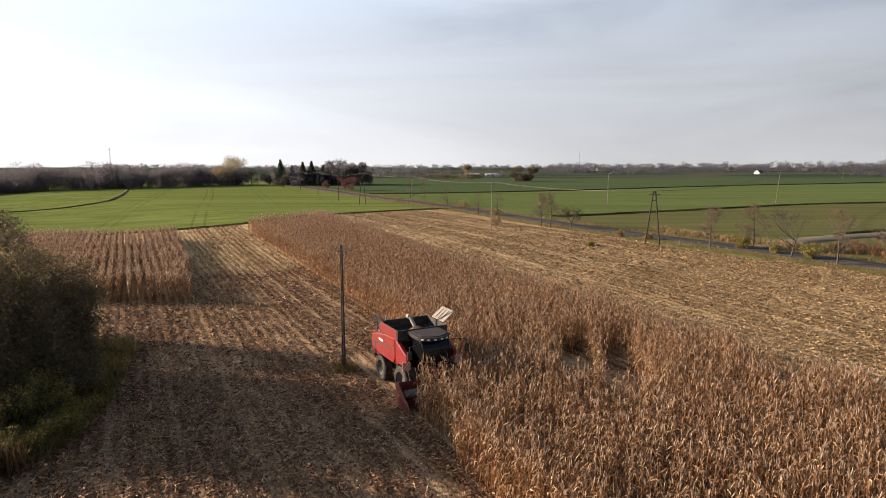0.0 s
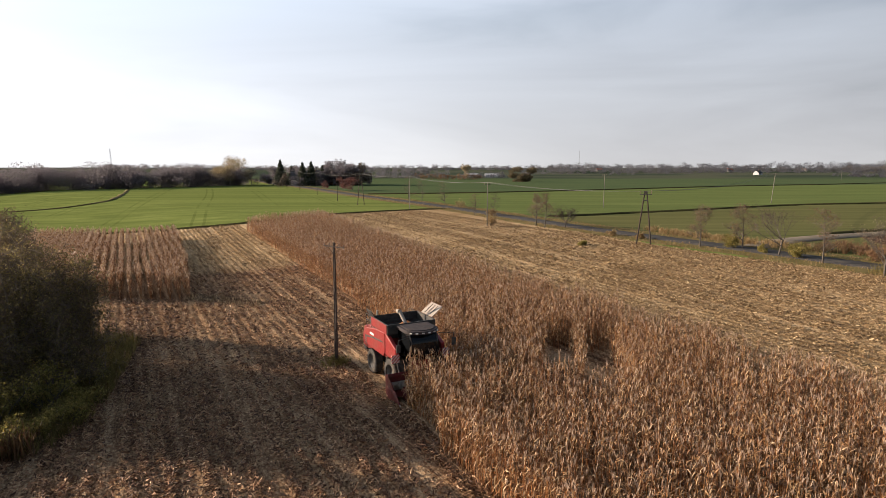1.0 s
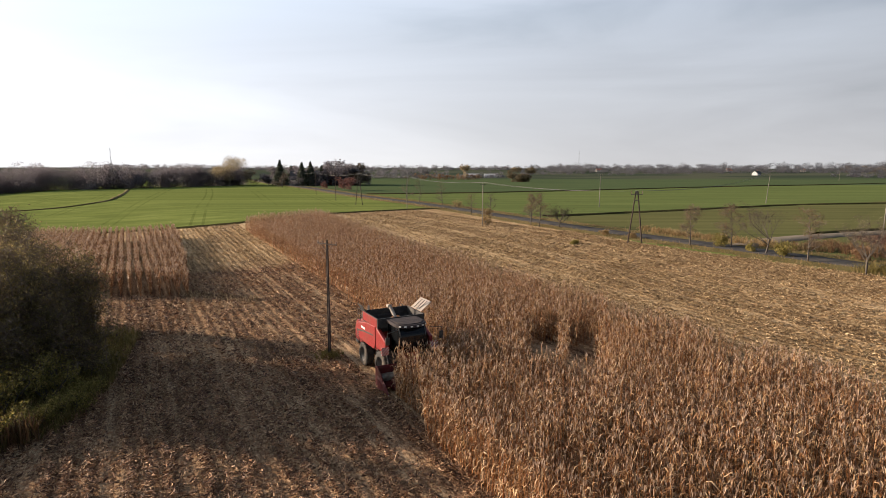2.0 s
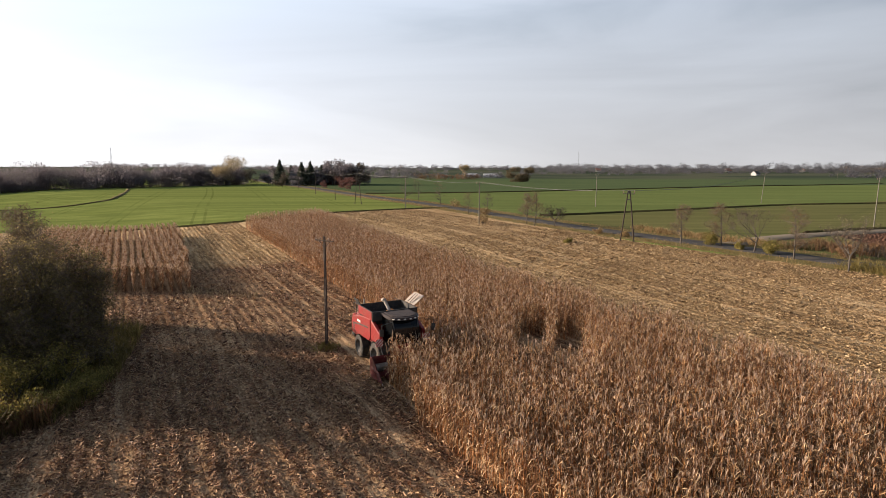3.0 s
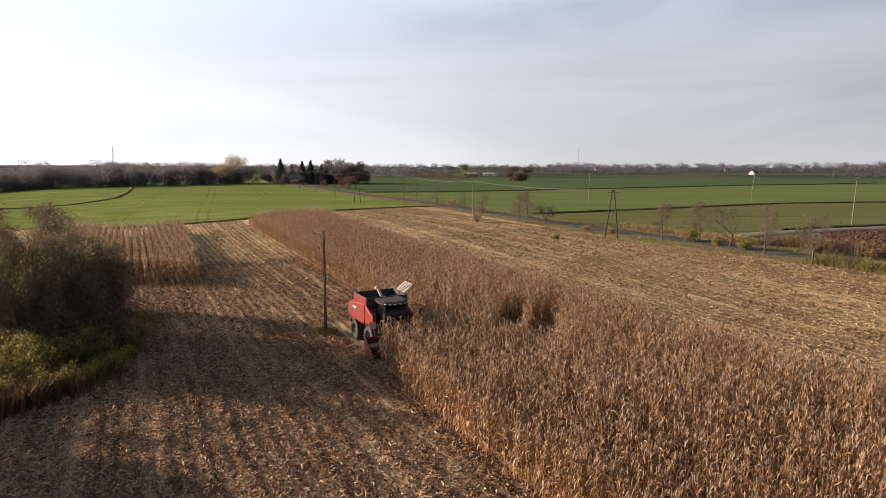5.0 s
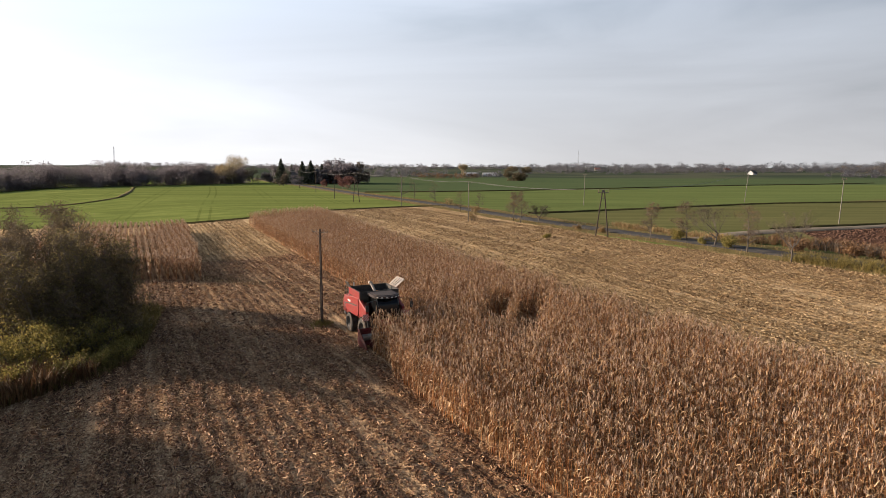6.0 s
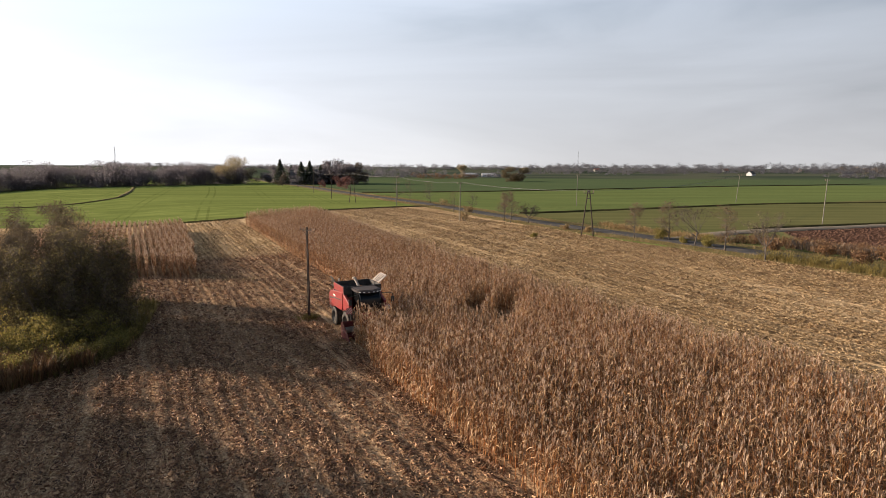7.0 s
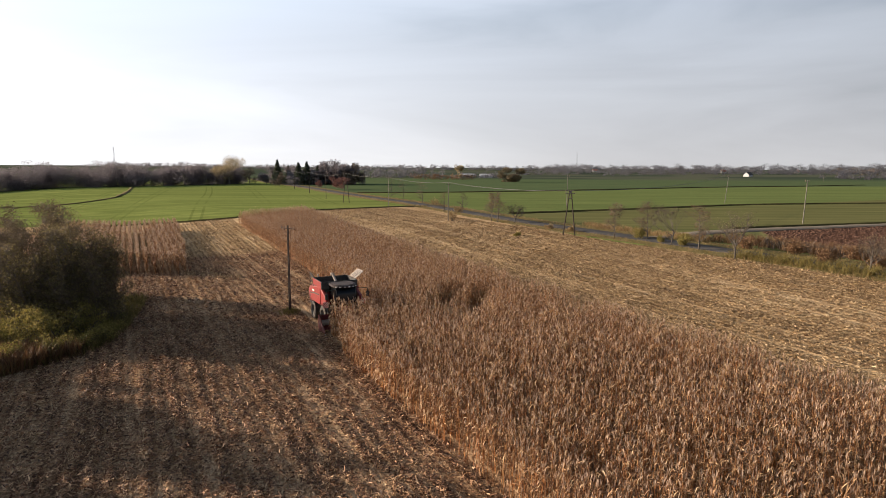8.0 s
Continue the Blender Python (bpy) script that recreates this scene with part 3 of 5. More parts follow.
rng_maize = np.random.default_rng(11)
near_places = maize_rows((-48, 16), (11.95, 32.5), standing, rng_maize, 0.15, 0.75, 0.34)
far_places = maize_rows((-112, -48), (17.5, 32.5), standing, rng_maize, 0.21)
maize_crop("maize_stand", "tall dry brown standing maize beside the harvested swath", near_places, rng_maize, 2.7, True, 0.8)
maize_crop("maize_stand", "far end of the dry brown standing maize", far_places, rng_maize, 2.65, False, 0.8)
block_places = maize_rows((-125, -40), (-15.0, 8.5), block, rng_maize, 0.16, 0.86, 9.0, 0.02)
maize_crop("maize_block", "uncut block of reddish dry maize in straight rows", block_places, rng_maize, 2.6, False, 0.42, 1.7)


def litter(name, label, density, us, vs, rng, size, inside, furrow=1.0, material=M_LITTER):
    """Chopped leaves, husks and stalk bits lying on the stubble, heaped along the rows, thinner in the wheel tracks."""
    n = int(density * (us[1] - us[0]) * (vs[1] - vs[0]))
    u, v = rng.uniform(us[0], us[1], n), rng.uniform(vs[0], vs[1], n)
    x, y = u * UX + v * VX, u * UY + v * VY
    rows = 0.5 + 0.5 * np.cos(2 * math.pi * (v - 11.95 + 0.12 * np.sin(u * 0.6) + 0.08 * np.sin(u * 1.9 + v)) / 0.75)
    swath = 0.5 + 0.3 * np.sin(v * 1.05 + 0.6 * np.sin(u * 0.05)) + 0.25 * np.sin(v * 0.43 + 1.0) + 0.15 * np.sin(u * 0.21 + v * 0.9)
    clumps = 0.5 + 0.3 * np.sin(u * 1.7 + 1.7 * np.sin(v * 1.9)) + 0.3 * np.sin(v * 4.1 + u * 0.9 + np.sin(u * 2.7))
    track = np.where((np.abs((v + 2.6) % 6.0 - 1.2) < 0.28) | (np.abs((v + 2.6) % 6.0 - 4.2) < 0.28), 0.3, 1.0)
    chance = (0.2 + 0.35 * np.clip(clumps, 0, 1) + 0.4 * np.clip(swath, 0, 1)) * (1 - furrow * 0.62 * (1 - rows)) * track
    keep = inside(x, y) & (rng.random(n) < chance)
    x, y, rows = x[keep], y[keep], rows[keep]
    n = len(x)
    a = rng.uniform(0, 6.28, n)
    l = size * rng.uniform(0.4, 1.7, n)
    w = size * rng.uniform(0.06, 0.17, n)
    tilt = rng.normal(0, 0.8, n)
    lift = rng.normal(0, 0.3, n) * l
    z = height(x, y) + rng.uniform(0.01, 0.05, n) + 0.16 * rows * rng.random(n) * furrow + np.abs(lift) * 0.5
    c, s = np.cos(a), np.sin(a)
    pts = []
    for q, e in ((-0.5, -1), (-0.5, 1), (0.5, 0.7), (0.5, -0.7)):
        pts.append(np.stack([x + c * l * q - s * w * e, y + s * l * q + c * w * e, z + lift * q + tilt * w * e], -1))
    v = np.stack(pts, 1).reshape(-1, 3)
    t = np.array([(0, 1, 2), (0, 2, 3)])
    f = (t[None] + (np.arange(n) * 4)[:, None, None]).reshape(-1, 3)
    return tagged(part_me(name, mesh_from(name, v, f, 3), material), label, "litter", kind="stuff")


def bare(x, y):
    u, v = x * UX + y * UY, x * VX + y * VY
    right = np.where(y < 74, x < 30.4 + (74 - y) * 0.62, x < 30.4 - (y - 74) * 0.4)
    end = np.where(x < -38, 118.0 + (x + 38) * 0.17, np.where(x < -26, 118.0 + (x + 38) * 0.83, 128.0 + (x + 26) * 0.76))
    return ~standing(u, v, x, y) & ~block(u, v, x, y) & right & (y < end) & (x > -19 - 0.5 * np.clip(y - 30, 0, 60))


def stubs(name, label, rng):
    """Cut stalks standing in their rows."""
    tv, tf = [], []
    for k, (z, r) in enumerate(((0.0, 0.014), (1.0, 0.011))):
        for a in range(3):
            tv.append((r * math.cos(a * 2.094), r * math.sin(a * 2.094), z))
    tf = [(0, 1, 4), (0, 4, 3), (1, 2, 5), (1, 5, 4), (2, 0, 3), (2, 3, 5), (3, 4, 5)]
    places = maize_rows((-70, 18), (-22, 62), lambda u, v, x, y: bare(x, y) & (y > 2) & (y < 64), rng, 0.34)
    v, f = scatter((np.array(tv), np.array(tf)), places, rng.uniform(0, 6, len(places)), np.ones(len(places)), rng, 0.25, rng.uniform(0.08, 0.28, len(places)))
    return tagged(part_me(name, mesh_from(name, v, f, 3), M_STUB), label, "stubble", kind="stuff")


rng_litter = np.random.default_rng(5)
litter("husk_litter", "pale chopped maize leaves and husks on the stubble", 480, (-38, 6), (-9, 12.5), rng_litter, 0.15, bare, 1.15, M_BROWN_SHADED_LITTER)
litter("husk_litter", "straw-coloured husks on the stubble past the pole", 130, (-74, -38), (-14, 19), rng_litter, 0.19, bare, 1.0, M_BROWN_SHADED_LITTER)
litter("husk_litter", "pale chaff at the far end of the stubble", 55, (-134, -74), (2, 62), rng_litter, 0.2, bare, 0.6)
litter("husk_litter", "straw-coloured chaff strewn over the stubble towards the road", 250, (-46, 6), (32, 65), rng_litter, 0.155, bare, 0.45)
litter("husk_litter", "straw-coloured chaff along the road side of the field", 110, (-74, -46), (32, 66), rng_litter, 0.2, bare, 0.5)
stubs("maize_stubble", "rows of short cut maize stalks", rng_litter)


def high_stubs(name, label, n, rng):
    """A band of stalks cut high, beside the end of the uncut block."""
    x = rng.uniform(-24.6, -16.5, n)
    y = 57.3 - 0.4 * (x + 24.3) + rng.normal(0, 0.16, n) + np.where(rng.random(n) < 0.6, 0.0, -1.3)
    tv = [(r * math.cos(a * 2.094), r * math.sin(a * 2.094), z) for z, r in ((0.0, 0.03), (1.0, 0.02)) for a in range(3)]
    tf = [(0, 1, 4), (0, 4, 3), (1, 2, 5), (1, 5, 4), (2, 0, 3), (2, 3, 5), (3, 4, 5)]
    v, f = scatter((np.array(tv), np.array(tf)), np.stack([x, y, height(x, y)], -1), rng.uniform(0, 6, n), np.ones(n), rng, 0.35, rng.uniform(0.15, 0.42, n))
    return tagged(part_me(name, mesh_from(name, v, f, 3), M_LITTER), label, "stubble", kind="stuff")


high_stubs("high_stubble", "pale band of higher cut maize stalks", 420, rng_litter)


# ---------------------------------------------------------------- combine harvester
def wheel(parent, x, y, radius, width, lugs):
    hub = new("wheel")
    hub.parent = parent
    hub.matrix_basis = pose(x, y, radius, 0, 0, 0)
    bm = bmesh.new()
    prof = [(-0.5, 0.6), (-0.5, 0.86), (-0.4, 0.95), (0.4, 0.95), (0.5, 0.86), (0.5, 0.6)]
    n = 36
    rings = []
    for k in range(n):
        a = 2 * math.pi * k / n
        rings.append([bm.verts.new((p * width, r * radius * math.cos(a), r * radius * math.sin(a))) for p, r in prof])
    for k in range(n):
        for i in range(len(prof) - 1):
            bm.faces.new((rings[k][i], rings[k][i + 1], rings[(k + 1) % n][i + 1], rings[(k + 1) % n][i]))
    for k in range(lugs):
        for sgn in (-1, 1):
            a = 2 * math.pi * (k + (0.25 if sgn > 0 else -0.25)) / lugs
            m = Matrix.Rotation(a, 4, "X") @ Matrix.Translation((sgn * width * 0.24, 0, radius * 0.965)) @ Matrix.Rotation(sgn * 0.7, 4, "Z")
            box(bm, (-width * 0.27, -0.03, -0.035), (width * 0.27, 0.03, 0.03), 0, m)
    part("tyre", bm, M_TYRE, hub)
    bm = bmesh.new()
    rings = []
    for p, r in ((-0.44, 0.62), (-0.38, 0.57), (-0.3, 0.5), (-0.12, 0.44), (-0.12, 0.16), (-0.2, 0.14), (-0.2, 0.0)):
        rings.append([bm.verts.new((-p * width * (1 if x > 0 else -1), r * radius * math.cos(2 * math.pi * k / 24), r * radius * math.sin(2 * math.pi * k / 24))) for k in range(24)])
    for a, b in zip(rings, rings[1:]):
        for k in range(24):
            bm.faces.new((a[k], a[(k + 1) % 24], b[(k + 1) % 24], b[k]))
    bmesh.ops.remove_doubles(bm, verts=bm.verts, dist=0.0005)
    part("rim", bm, M_RIM, hub, "dusty silver rim", True)
    return hub


def combine_harvester(place, turn):
    c = thing("combine_harvester", "red combine harvester with an open grain tank cutting standing maize", "combine harvester", place, turn)
    # chassis and side panels; y forward, x to the machine's right, the front axle at the origin
    bm = bmesh.new()
    box(bm, (-1.0, -4.6, 0.75), (1.0, 0.6, 1.5), 0.05)
    part("chassis", bm, M_BLACK, c)
    for s, nm in ((1, "right"), (-1, "left")):
        bm = bmesh.new()
        prism(bm, [(-5.3, 1.95), (-4.9, 1.68), (-3.0, 1.6), (-1.2, 1.62), (-0.9, 1.9), (-0.9, 3.1), (-2.6, 3.02), (-4.6, 2.75), (-5.3, 2.5)], s * 1.38, s * 1.62, "x", 0.05)
        panel = part("side_panel", bm, M_COMBINE_RED, c, "red side panel with a rounded sill")
        bm = bmesh.new()
        prism(bm, [(-4.9, 2.1), (-3.2, 2.3), (-1.3, 2.42), (-1.3, 2.5), (-3.2, 2.4), (-4.9, 2.2)], s * 1.621, s * 1.632, "x")
        part("trim_line", bm, M_BLACK, panel)
        bm = bmesh.new()
        box(bm, (min(s * 1.62, s * 1.634), -3.9, 2.46), (max(s * 1.62, s * 1.634), -3.1, 2.6), 0.005)
        part("badge", bm, M_WHITE, panel, "white badge bar")
        bm = bmesh.new()
        for k in range(5):
            box(bm, (min(s * 1.62, s * 1.64), -5.05 + k * 0.01, 1.7 + k * 0.12), (max(s * 1.62, s * 1.64), -4.55, 1.75 + k * 0.12))
        part("vent_grille", bm, M_BLACK, panel)
        bm = bmesh.new()
        prism(bm, [(-0.92, 1.75), (0.35, 1.75), (0.62, 2.2), (0.62, 2.5), (-0.92, 3.1)], s * 1.34, s * 1.58, "x", 0.06)
        part("front_panel", bm, M_COMBINE_RED, c)
        # wheel arch and ladder rail
        bm = bmesh.new()
        for k in range(6):
            a0, a1 = radians(15 + 25 * k), radians(40 + 25 * k)
            tube(bm, (s * 1.5, math.cos(a0) * 1.02, 0.95 + math.sin(a0) * 1.02), (s * 1.5, math.cos(a1) * 1.02, 0.95 + math.sin(a1) * 1.02), 0.05, sides=6)
        part("wheel_arch", bm, M_BLACK, c)
    # rear body, engine deck and straw hood
    bm = bmesh.new()
    prism(bm, [(-6.3, 1.3), (-5.2, 1.2), (-2.5, 1.45), (-0.9, 1.45), (-0.9, 2.9), (-4.9, 2.85), (-5.9, 2.6), (-6.3, 2.0)], -1.38, 1.38, "x", 0.06)
    part("rear_body", bm, M_COMBINE_RED, c)
    bm = bmesh.new()
    box(bm, (-1.25, -5.2, 2.85), (1.25, -3.55, 3.25), 0.08)
    part("engine_hood", bm, M_BLACK, c)
    bm = bmesh.new()
    tube(bm, (0.9, -4.6, 3.2), (0.9, -4.6, 3.75), 0.07, sides=12)
    part("exhaust_pipe", bm, M_STEEL, c)
    bm = bmesh.new()
    prism(bm, [(-6.9, 0.9), (-6.2, 0.85), (-6.0, 1.5), (-6.7, 1.6)], -1.2, 1.2, "x", 0.04)
    part("straw_chopper", bm, M_BLACK, c)
    # handrail at the rear of the deck
    for s in (1, -1):
        bm = bmesh.new()
        for y in (-5.1, -4.5, -3.9):
            tube(bm, (s * 1.5, y, 2.8), (s * 1.5, y, 3.55), 0.022, sides=6)
        for z in (3.2, 3.55):
            tube(bm, (s * 1.5, -5.1, z), (s * 1.5, -3.9, z), 0.022, sides=6)
        part("handrail", bm, M_BLACK, c)
    # grain tank: hollow box with flared walls
    lo, hi = [(-1.4, -3.4), (1.4, -3.4), (1.4, -0.75), (-1.4, -0.75)], [(-1.58, -3.7), (1.58, -3.7), (1.58, -0.55), (-1.58, -0.55)]
    bm = bmesh.new()
    outer = [[bm.verts.new((*p, 2.75)) for p in lo], [bm.verts.new((*p, 3.05)) for p in hi], [bm.verts.new((*p, 3.62)) for p in hi]]
    inner = [[bm.verts.new((p[0] * 0.965, (p[1] + 2.1) * 0.965 - 2.1, 3.62)) for p in hi], [bm.verts.new((p[0] * 0.965, (p[1] + 2.1) * 0.965 - 2.1, 3.1)) for p in hi], [bm.verts.new((p[0] * 0.5, (p[1] + 2.1) * 0.5 - 2.1, 2.5)) for p in lo]]
    rings = outer + inner
    for a, b in zip(rings, rings[1:]):
        for k in range(4):
            bm.faces.new((a[k], a[(k + 1) % 4], b[(k + 1) % 4], b[k]))
    bm.faces.new(rings[-1])
    bm.faces.new(rings[0][::-1])
    part("grain_tank", bm, M_BLACK, c, "black flared grain tank")
    for s in (1, -1):
        bm = bmesh.new()
        box(bm, (min(s * 1.585, s * 1.61), -3.6, 3.06), (max(s * 1.585, s * 1.61), -0.62, 3.6), 0.01)
        part("tank_side", bm, M_COMBINE_RED, c, "red tank side plate")
    # tank cover, folded up on the machine's left
    bm = bmesh.new()
    hinge = Matrix.Translation((-1.6, -2.1, 3.62)) @ Matrix.Rotation(radians(38), 4, "Y")
    box(bm, (-0.95, -0.95, -0.02), (-0.02, 0.95, 0.02), 0.012, hinge)
    cover = part("tank_cover", bm, M_CANVAS, c, "pale folded-up tank cover panel")
    bm = bmesh.new()
    for y in (-0.45, 0.0, 0.45):
        box(bm, (-0.85, y - 0.025, 0.021), (-0.1, y + 0.025, 0.04), 0, hinge)
        box(bm, (-0.52, y - 0.04, 0.022), (-0.4, y + 0.04, 0.05), 0, hinge)
    part("cover_strap", bm, M_BLACK, cover)
    bm = bmesh.new()
    hinge = Matrix.Translation((1.6, -3.3, 3.62)) @ Matrix.Rotation(radians(-62), 4, "Y")
    box(bm, (0.02, -0.55, -0.015), (0.55, 0.55, 0.015), 0.01, hinge)
    part("tank_flap", bm, M_BLACK, c)
    # filling auger and grain in the tank
    bm = bmesh.new()
    tube(bm, (-0.1, -1.1, 2.9), (0.12, -2.35, 3.95), 0.11, 0.11, 12)
    tube(bm, (0.12, -2.35, 3.95), (0.15, -2.75, 3.95), 0.16, 0.11, 12)
    part("filling_auger", bm, M_CANVAS, c, "worn pale filling auger")
    bm = bmesh.new()
    bmesh.ops.create_icosphere(bm, subdivisions=3, radius=1.0)
    for v in bm.verts:
        k = 1 + 0.08 * noise.noise(v.co * 2)
        v.co = Vector((v.co.x * 0.72 * k - 0.3, v.co.y * 0.75 * k - 2.3, 2.6 + max(v.co.z, -0.2) * 0.72 * k))
    part("grain_heap", bm, M_GRAIN, c, "heap of orange maize grain")
    # cab
    bm = bmesh.new()
    prism(bm, [(-0.55, 1.75), (0.95, 1.75), (1.3, 2.15), (1.2, 2.9), (0.95, 3.36), (-0.55, 3.36)], -0.92, 0.92, "x", 0.08)
    cab = part("cab", bm, M_GLASS, c, "cab with dark curved glass")
    curve = [(-1.02, -0.6)] + [(-1.02 * math.cos(a), 0.72 + 0.72 * math.sin(a)) for a in [math.pi * k / 12 for k in range(13)]] + [(1.02, -0.6)]
    bm = bmesh.new()
    prism(bm, curve, 3.36, 3.56, "z", 0.05)
    roof = part("cab_roof", bm, M_GREY, cab, "dusty dark grey rounded cab roof")
    bm = bmesh.new()
    prism(bm, [(x * 0.82, 0.1 + y * 0.8) for x, y in curve], 3.561, 3.6, "z", 0.015)
    part("roof_panel", bm, M_GREY, roof)
    for k in range(6):
        a = math.pi * (0.2 + 0.12 * k)
        m = Matrix.Translation((-1.02 * math.cos(a), 0.72 + 0.72 * math.sin(a), 3.46)) @ Matrix.Rotation(math.pi / 2 - a, 4, "Z")
        bm = bmesh.new()
        box(bm, (-0.07, -0.02, -0.035), (0.07, 0.05, 0.035), 0.015, m)
        part("work_light", bm, M_WHITE, roof, "pale work light")
    for s in (1, -1):
        bm = bmesh.new()
        tube(bm, (s * 0.9, 1.15, 3.3), (s * 1.75, 1.45, 3.25), 0.022, sides=6)
        tube(bm, (s * 1.75, 1.45, 3.25), (s * 1.75, 1.45, 2.7), 0.02, sides=6)
        arm = part("mirror_arm", bm, M_BLACK, c)
        bm = bmesh.new()
        box(bm, (s * 1.75 - 0.13, 1.42, 2.55), (s * 1.75 + 0.13, 1.5, 3.0), 0.03)
        part("mirror", bm, M_BLACK, arm)
        bm = bmesh.new()
        box(bm, (s * 1.62 - 0.24, 0.72, 1.72), (s * 1.62 + 0.24, 0.75, 2.2), 0.01)
        part("warning_board", bm, M_STRIPES, c, "red and white striped warning board")
        bm = bmesh.new()
        tube(bm, (s * 0.86, 0.96, 1.78), (s * 0.82, 1.2, 2.85), 0.045, sides=6)
        tube(bm, (s * 0.82, 1.2, 2.85), (s * 0.84, 0.95, 3.38), 0.045, sides=6)
        part("cab_pillar", bm, M_BLACK, cab)
    # wheels
    for s in (1, -1):
        wheel(c, s * 1.35, 0.0, 0.9, 0.7, 22)
        wheel(c, s * 1.4, -3.05, 0.78, 0.52, 18)
    bm = bmesh.new()
    tube(bm, (-1.3, 0, 0.95), (1.3, 0, 0.95), 0.16)
    part("axle", bm, M_BLACK, c)
    bm = bmesh.new()
    tube(bm, (-1.2, -3.05, 0.78), (1.2, -3.05, 0.78), 0.12)
    part("axle", bm, M_BLACK, c)
    # feeder house and maize header
    bm = bmesh.new()
    prism(bm, [(0.2, 1.2), (0.4, 1.7), (1.2, 1.15), (1.2, 0.45)], -0.65, 0.65, "x", 0.04)
    part("feeder_house", bm, M_COMBINE_RED, c)
    bm = bmesh.new()
    prism(bm, [(1.85, 0.3), (1.85, 1.25), (2.0, 1.3), (2.1, 1.2), (2.15, 0.55), (2.9, 0.35), (2.9, 0.25)], -2.3, 2.3, "x", 0.02)
    header = part("maize_header", bm, M_HEADER, c, "worn dark red six-row maize header")
    header.matrix_basis = pose(0, -0.85, 0)
    bm = bmesh.new()
    tube(bm, (-2.25, 2.4, 0.72), (2.25, 2.4, 0.72), 0.14)
    for k in range(60):
        x = -2.2 + 4.4 * k / 59
        g = bmesh.ops.create_cone(bm, cap_ends=True, segments=10, radius1=0.24, radius2=0.24, depth=0.012)
        bmesh.ops.transform(bm, matrix=Matrix.Translation((x, 2.4, 0.72)) @ Matrix.Rotation(radians(90 + (12 if x < 0 else -12)), 4, "Y"), verts=g["verts"])
    part("cross_auger", bm, M_STEEL, header)
    for s in (-1, 1):
        bm = bmesh.new()
        prism(bm, [(1.85, 0.2), (1.85, 1.28), (2.15, 1.3), (2.75, 0.95), (2.95, 0.75), (2.95, 0.2)], s * 2.3, s * 2.36, "x", 0.012)
        part("end_plate", bm, M_HEADER, header)
    for k in range(7):
        x = -2.31 + 0.77 * k
        end = k in (0, 6)
        bm = bmesh.new()
        w = 0.13 if end else 0.22
        z = 0.9 if end else 0.72
        secs = [(2.2, w, z), (2.75, w, z * 0.92), (3.3, w * 0.72, z * 0.62), (3.75, 0.03, 0.14)]
        rings = []
        for y, ww, zz in secs:
            rings.append([bm.verts.new((x - ww, y, 0.12)), bm.verts.new((x - ww * 0.75, y, zz * 0.75)), bm.verts.new((x, y, zz)), bm.verts.new((x + ww * 0.75, y, zz * 0.75)), bm.verts.new((x + ww, y, 0.12))])
        for a, b in zip(rings, rings[1:]):
            for i in range(5):
                bm.faces.new((a[i], a[(i + 1) % 5], b[(i + 1) % 5], b[i]))
        bm.faces.new(rings[0])
        bm.faces.new(rings[-1][::-1])
        snout = part("snout", bm, M_HEADER, header, "red outer divider" if end else "")
        bm = bmesh.new()
        tube(bm, (x, 3.6, 0.16), (x, 3.85, 0.08), 0.04, 0.012, 8)
        part("snout_tip", bm, M_STEEL, snout)
    # unloading auger folded back along the machine's left
    bm = bmesh.new()
    tube(bm, (-1.75, -1.2, 2.8), (-1.75, -5.3, 2.7), 0.17, 0.17, 14)
    part("unloading_auger", bm, M_COMBINE_RED, c)
    for o in c.children:
        if o.type == "MESH" and o.name.split(".")[0] not in ("axle", "maize_header"):
            for ob in (o, *o.children):
                for v in ob.data.vertices:
                    if v.co.y < -0.9:
                        v.co.y = -0.9 + (v.co.y + 0.9) * 0.8
    # ladder
    bm = bmesh.new()
    for s in (-0.22, 0.22):
        tube(bm, (-1.75 + 0.0, 0.45 + s, 0.6), (-1.72, 0.45 + s, 1.75), 0.025, sides=6)
    for k in range(4):
        tube(bm, (-1.75, 0.23, 0.65 + 0.3 * k), (-1.75, 0.67, 0.65 + 0.3 * k), 0.025, sides=6)
    part("ladder", bm, M_BLACK, c)
    return c


HARVESTER = (-0.9, 32.9)
combine_harvester((*HARVESTER, ground_at(*HARVESTER)), -152.3)


# ---------------------------------------------------------------- trees
def limb_mesh(branches, most=5):
    """Tapered tubes along lists of (point, radius)."""
    vs, fs, k = [], [], 0
    for line in branches:
        n = len(line)
        sides = most if line[0][1] > 0.03 else 3
        for i, (p, r) in enumerate(line):
            d = (line[min(i + 1, n - 1)][0] - line[max(i - 1, 0)][0])
            d = d / (np.linalg.norm(d) + 1e-9)
            a = np.cross(d, (0.31, 0.87, 0.12))
            a /= np.linalg.norm(a) + 1e-9
            b = np.cross(d, a)
            for s in range(sides):
                t = 2 * math.pi * s / sides
                vs.append(p + r * (math.cos(t) * a + math.sin(t) * b))
        for i in range(n - 1):
            for s in range(sides):
                q, w = k + i * sides + s, k + i * sides + (s + 1) % sides
                fs += [(q, w, w + sides), (q, w + sides, q + sides)]
        k += n * sides
    return np.array(vs), np.array(fs)


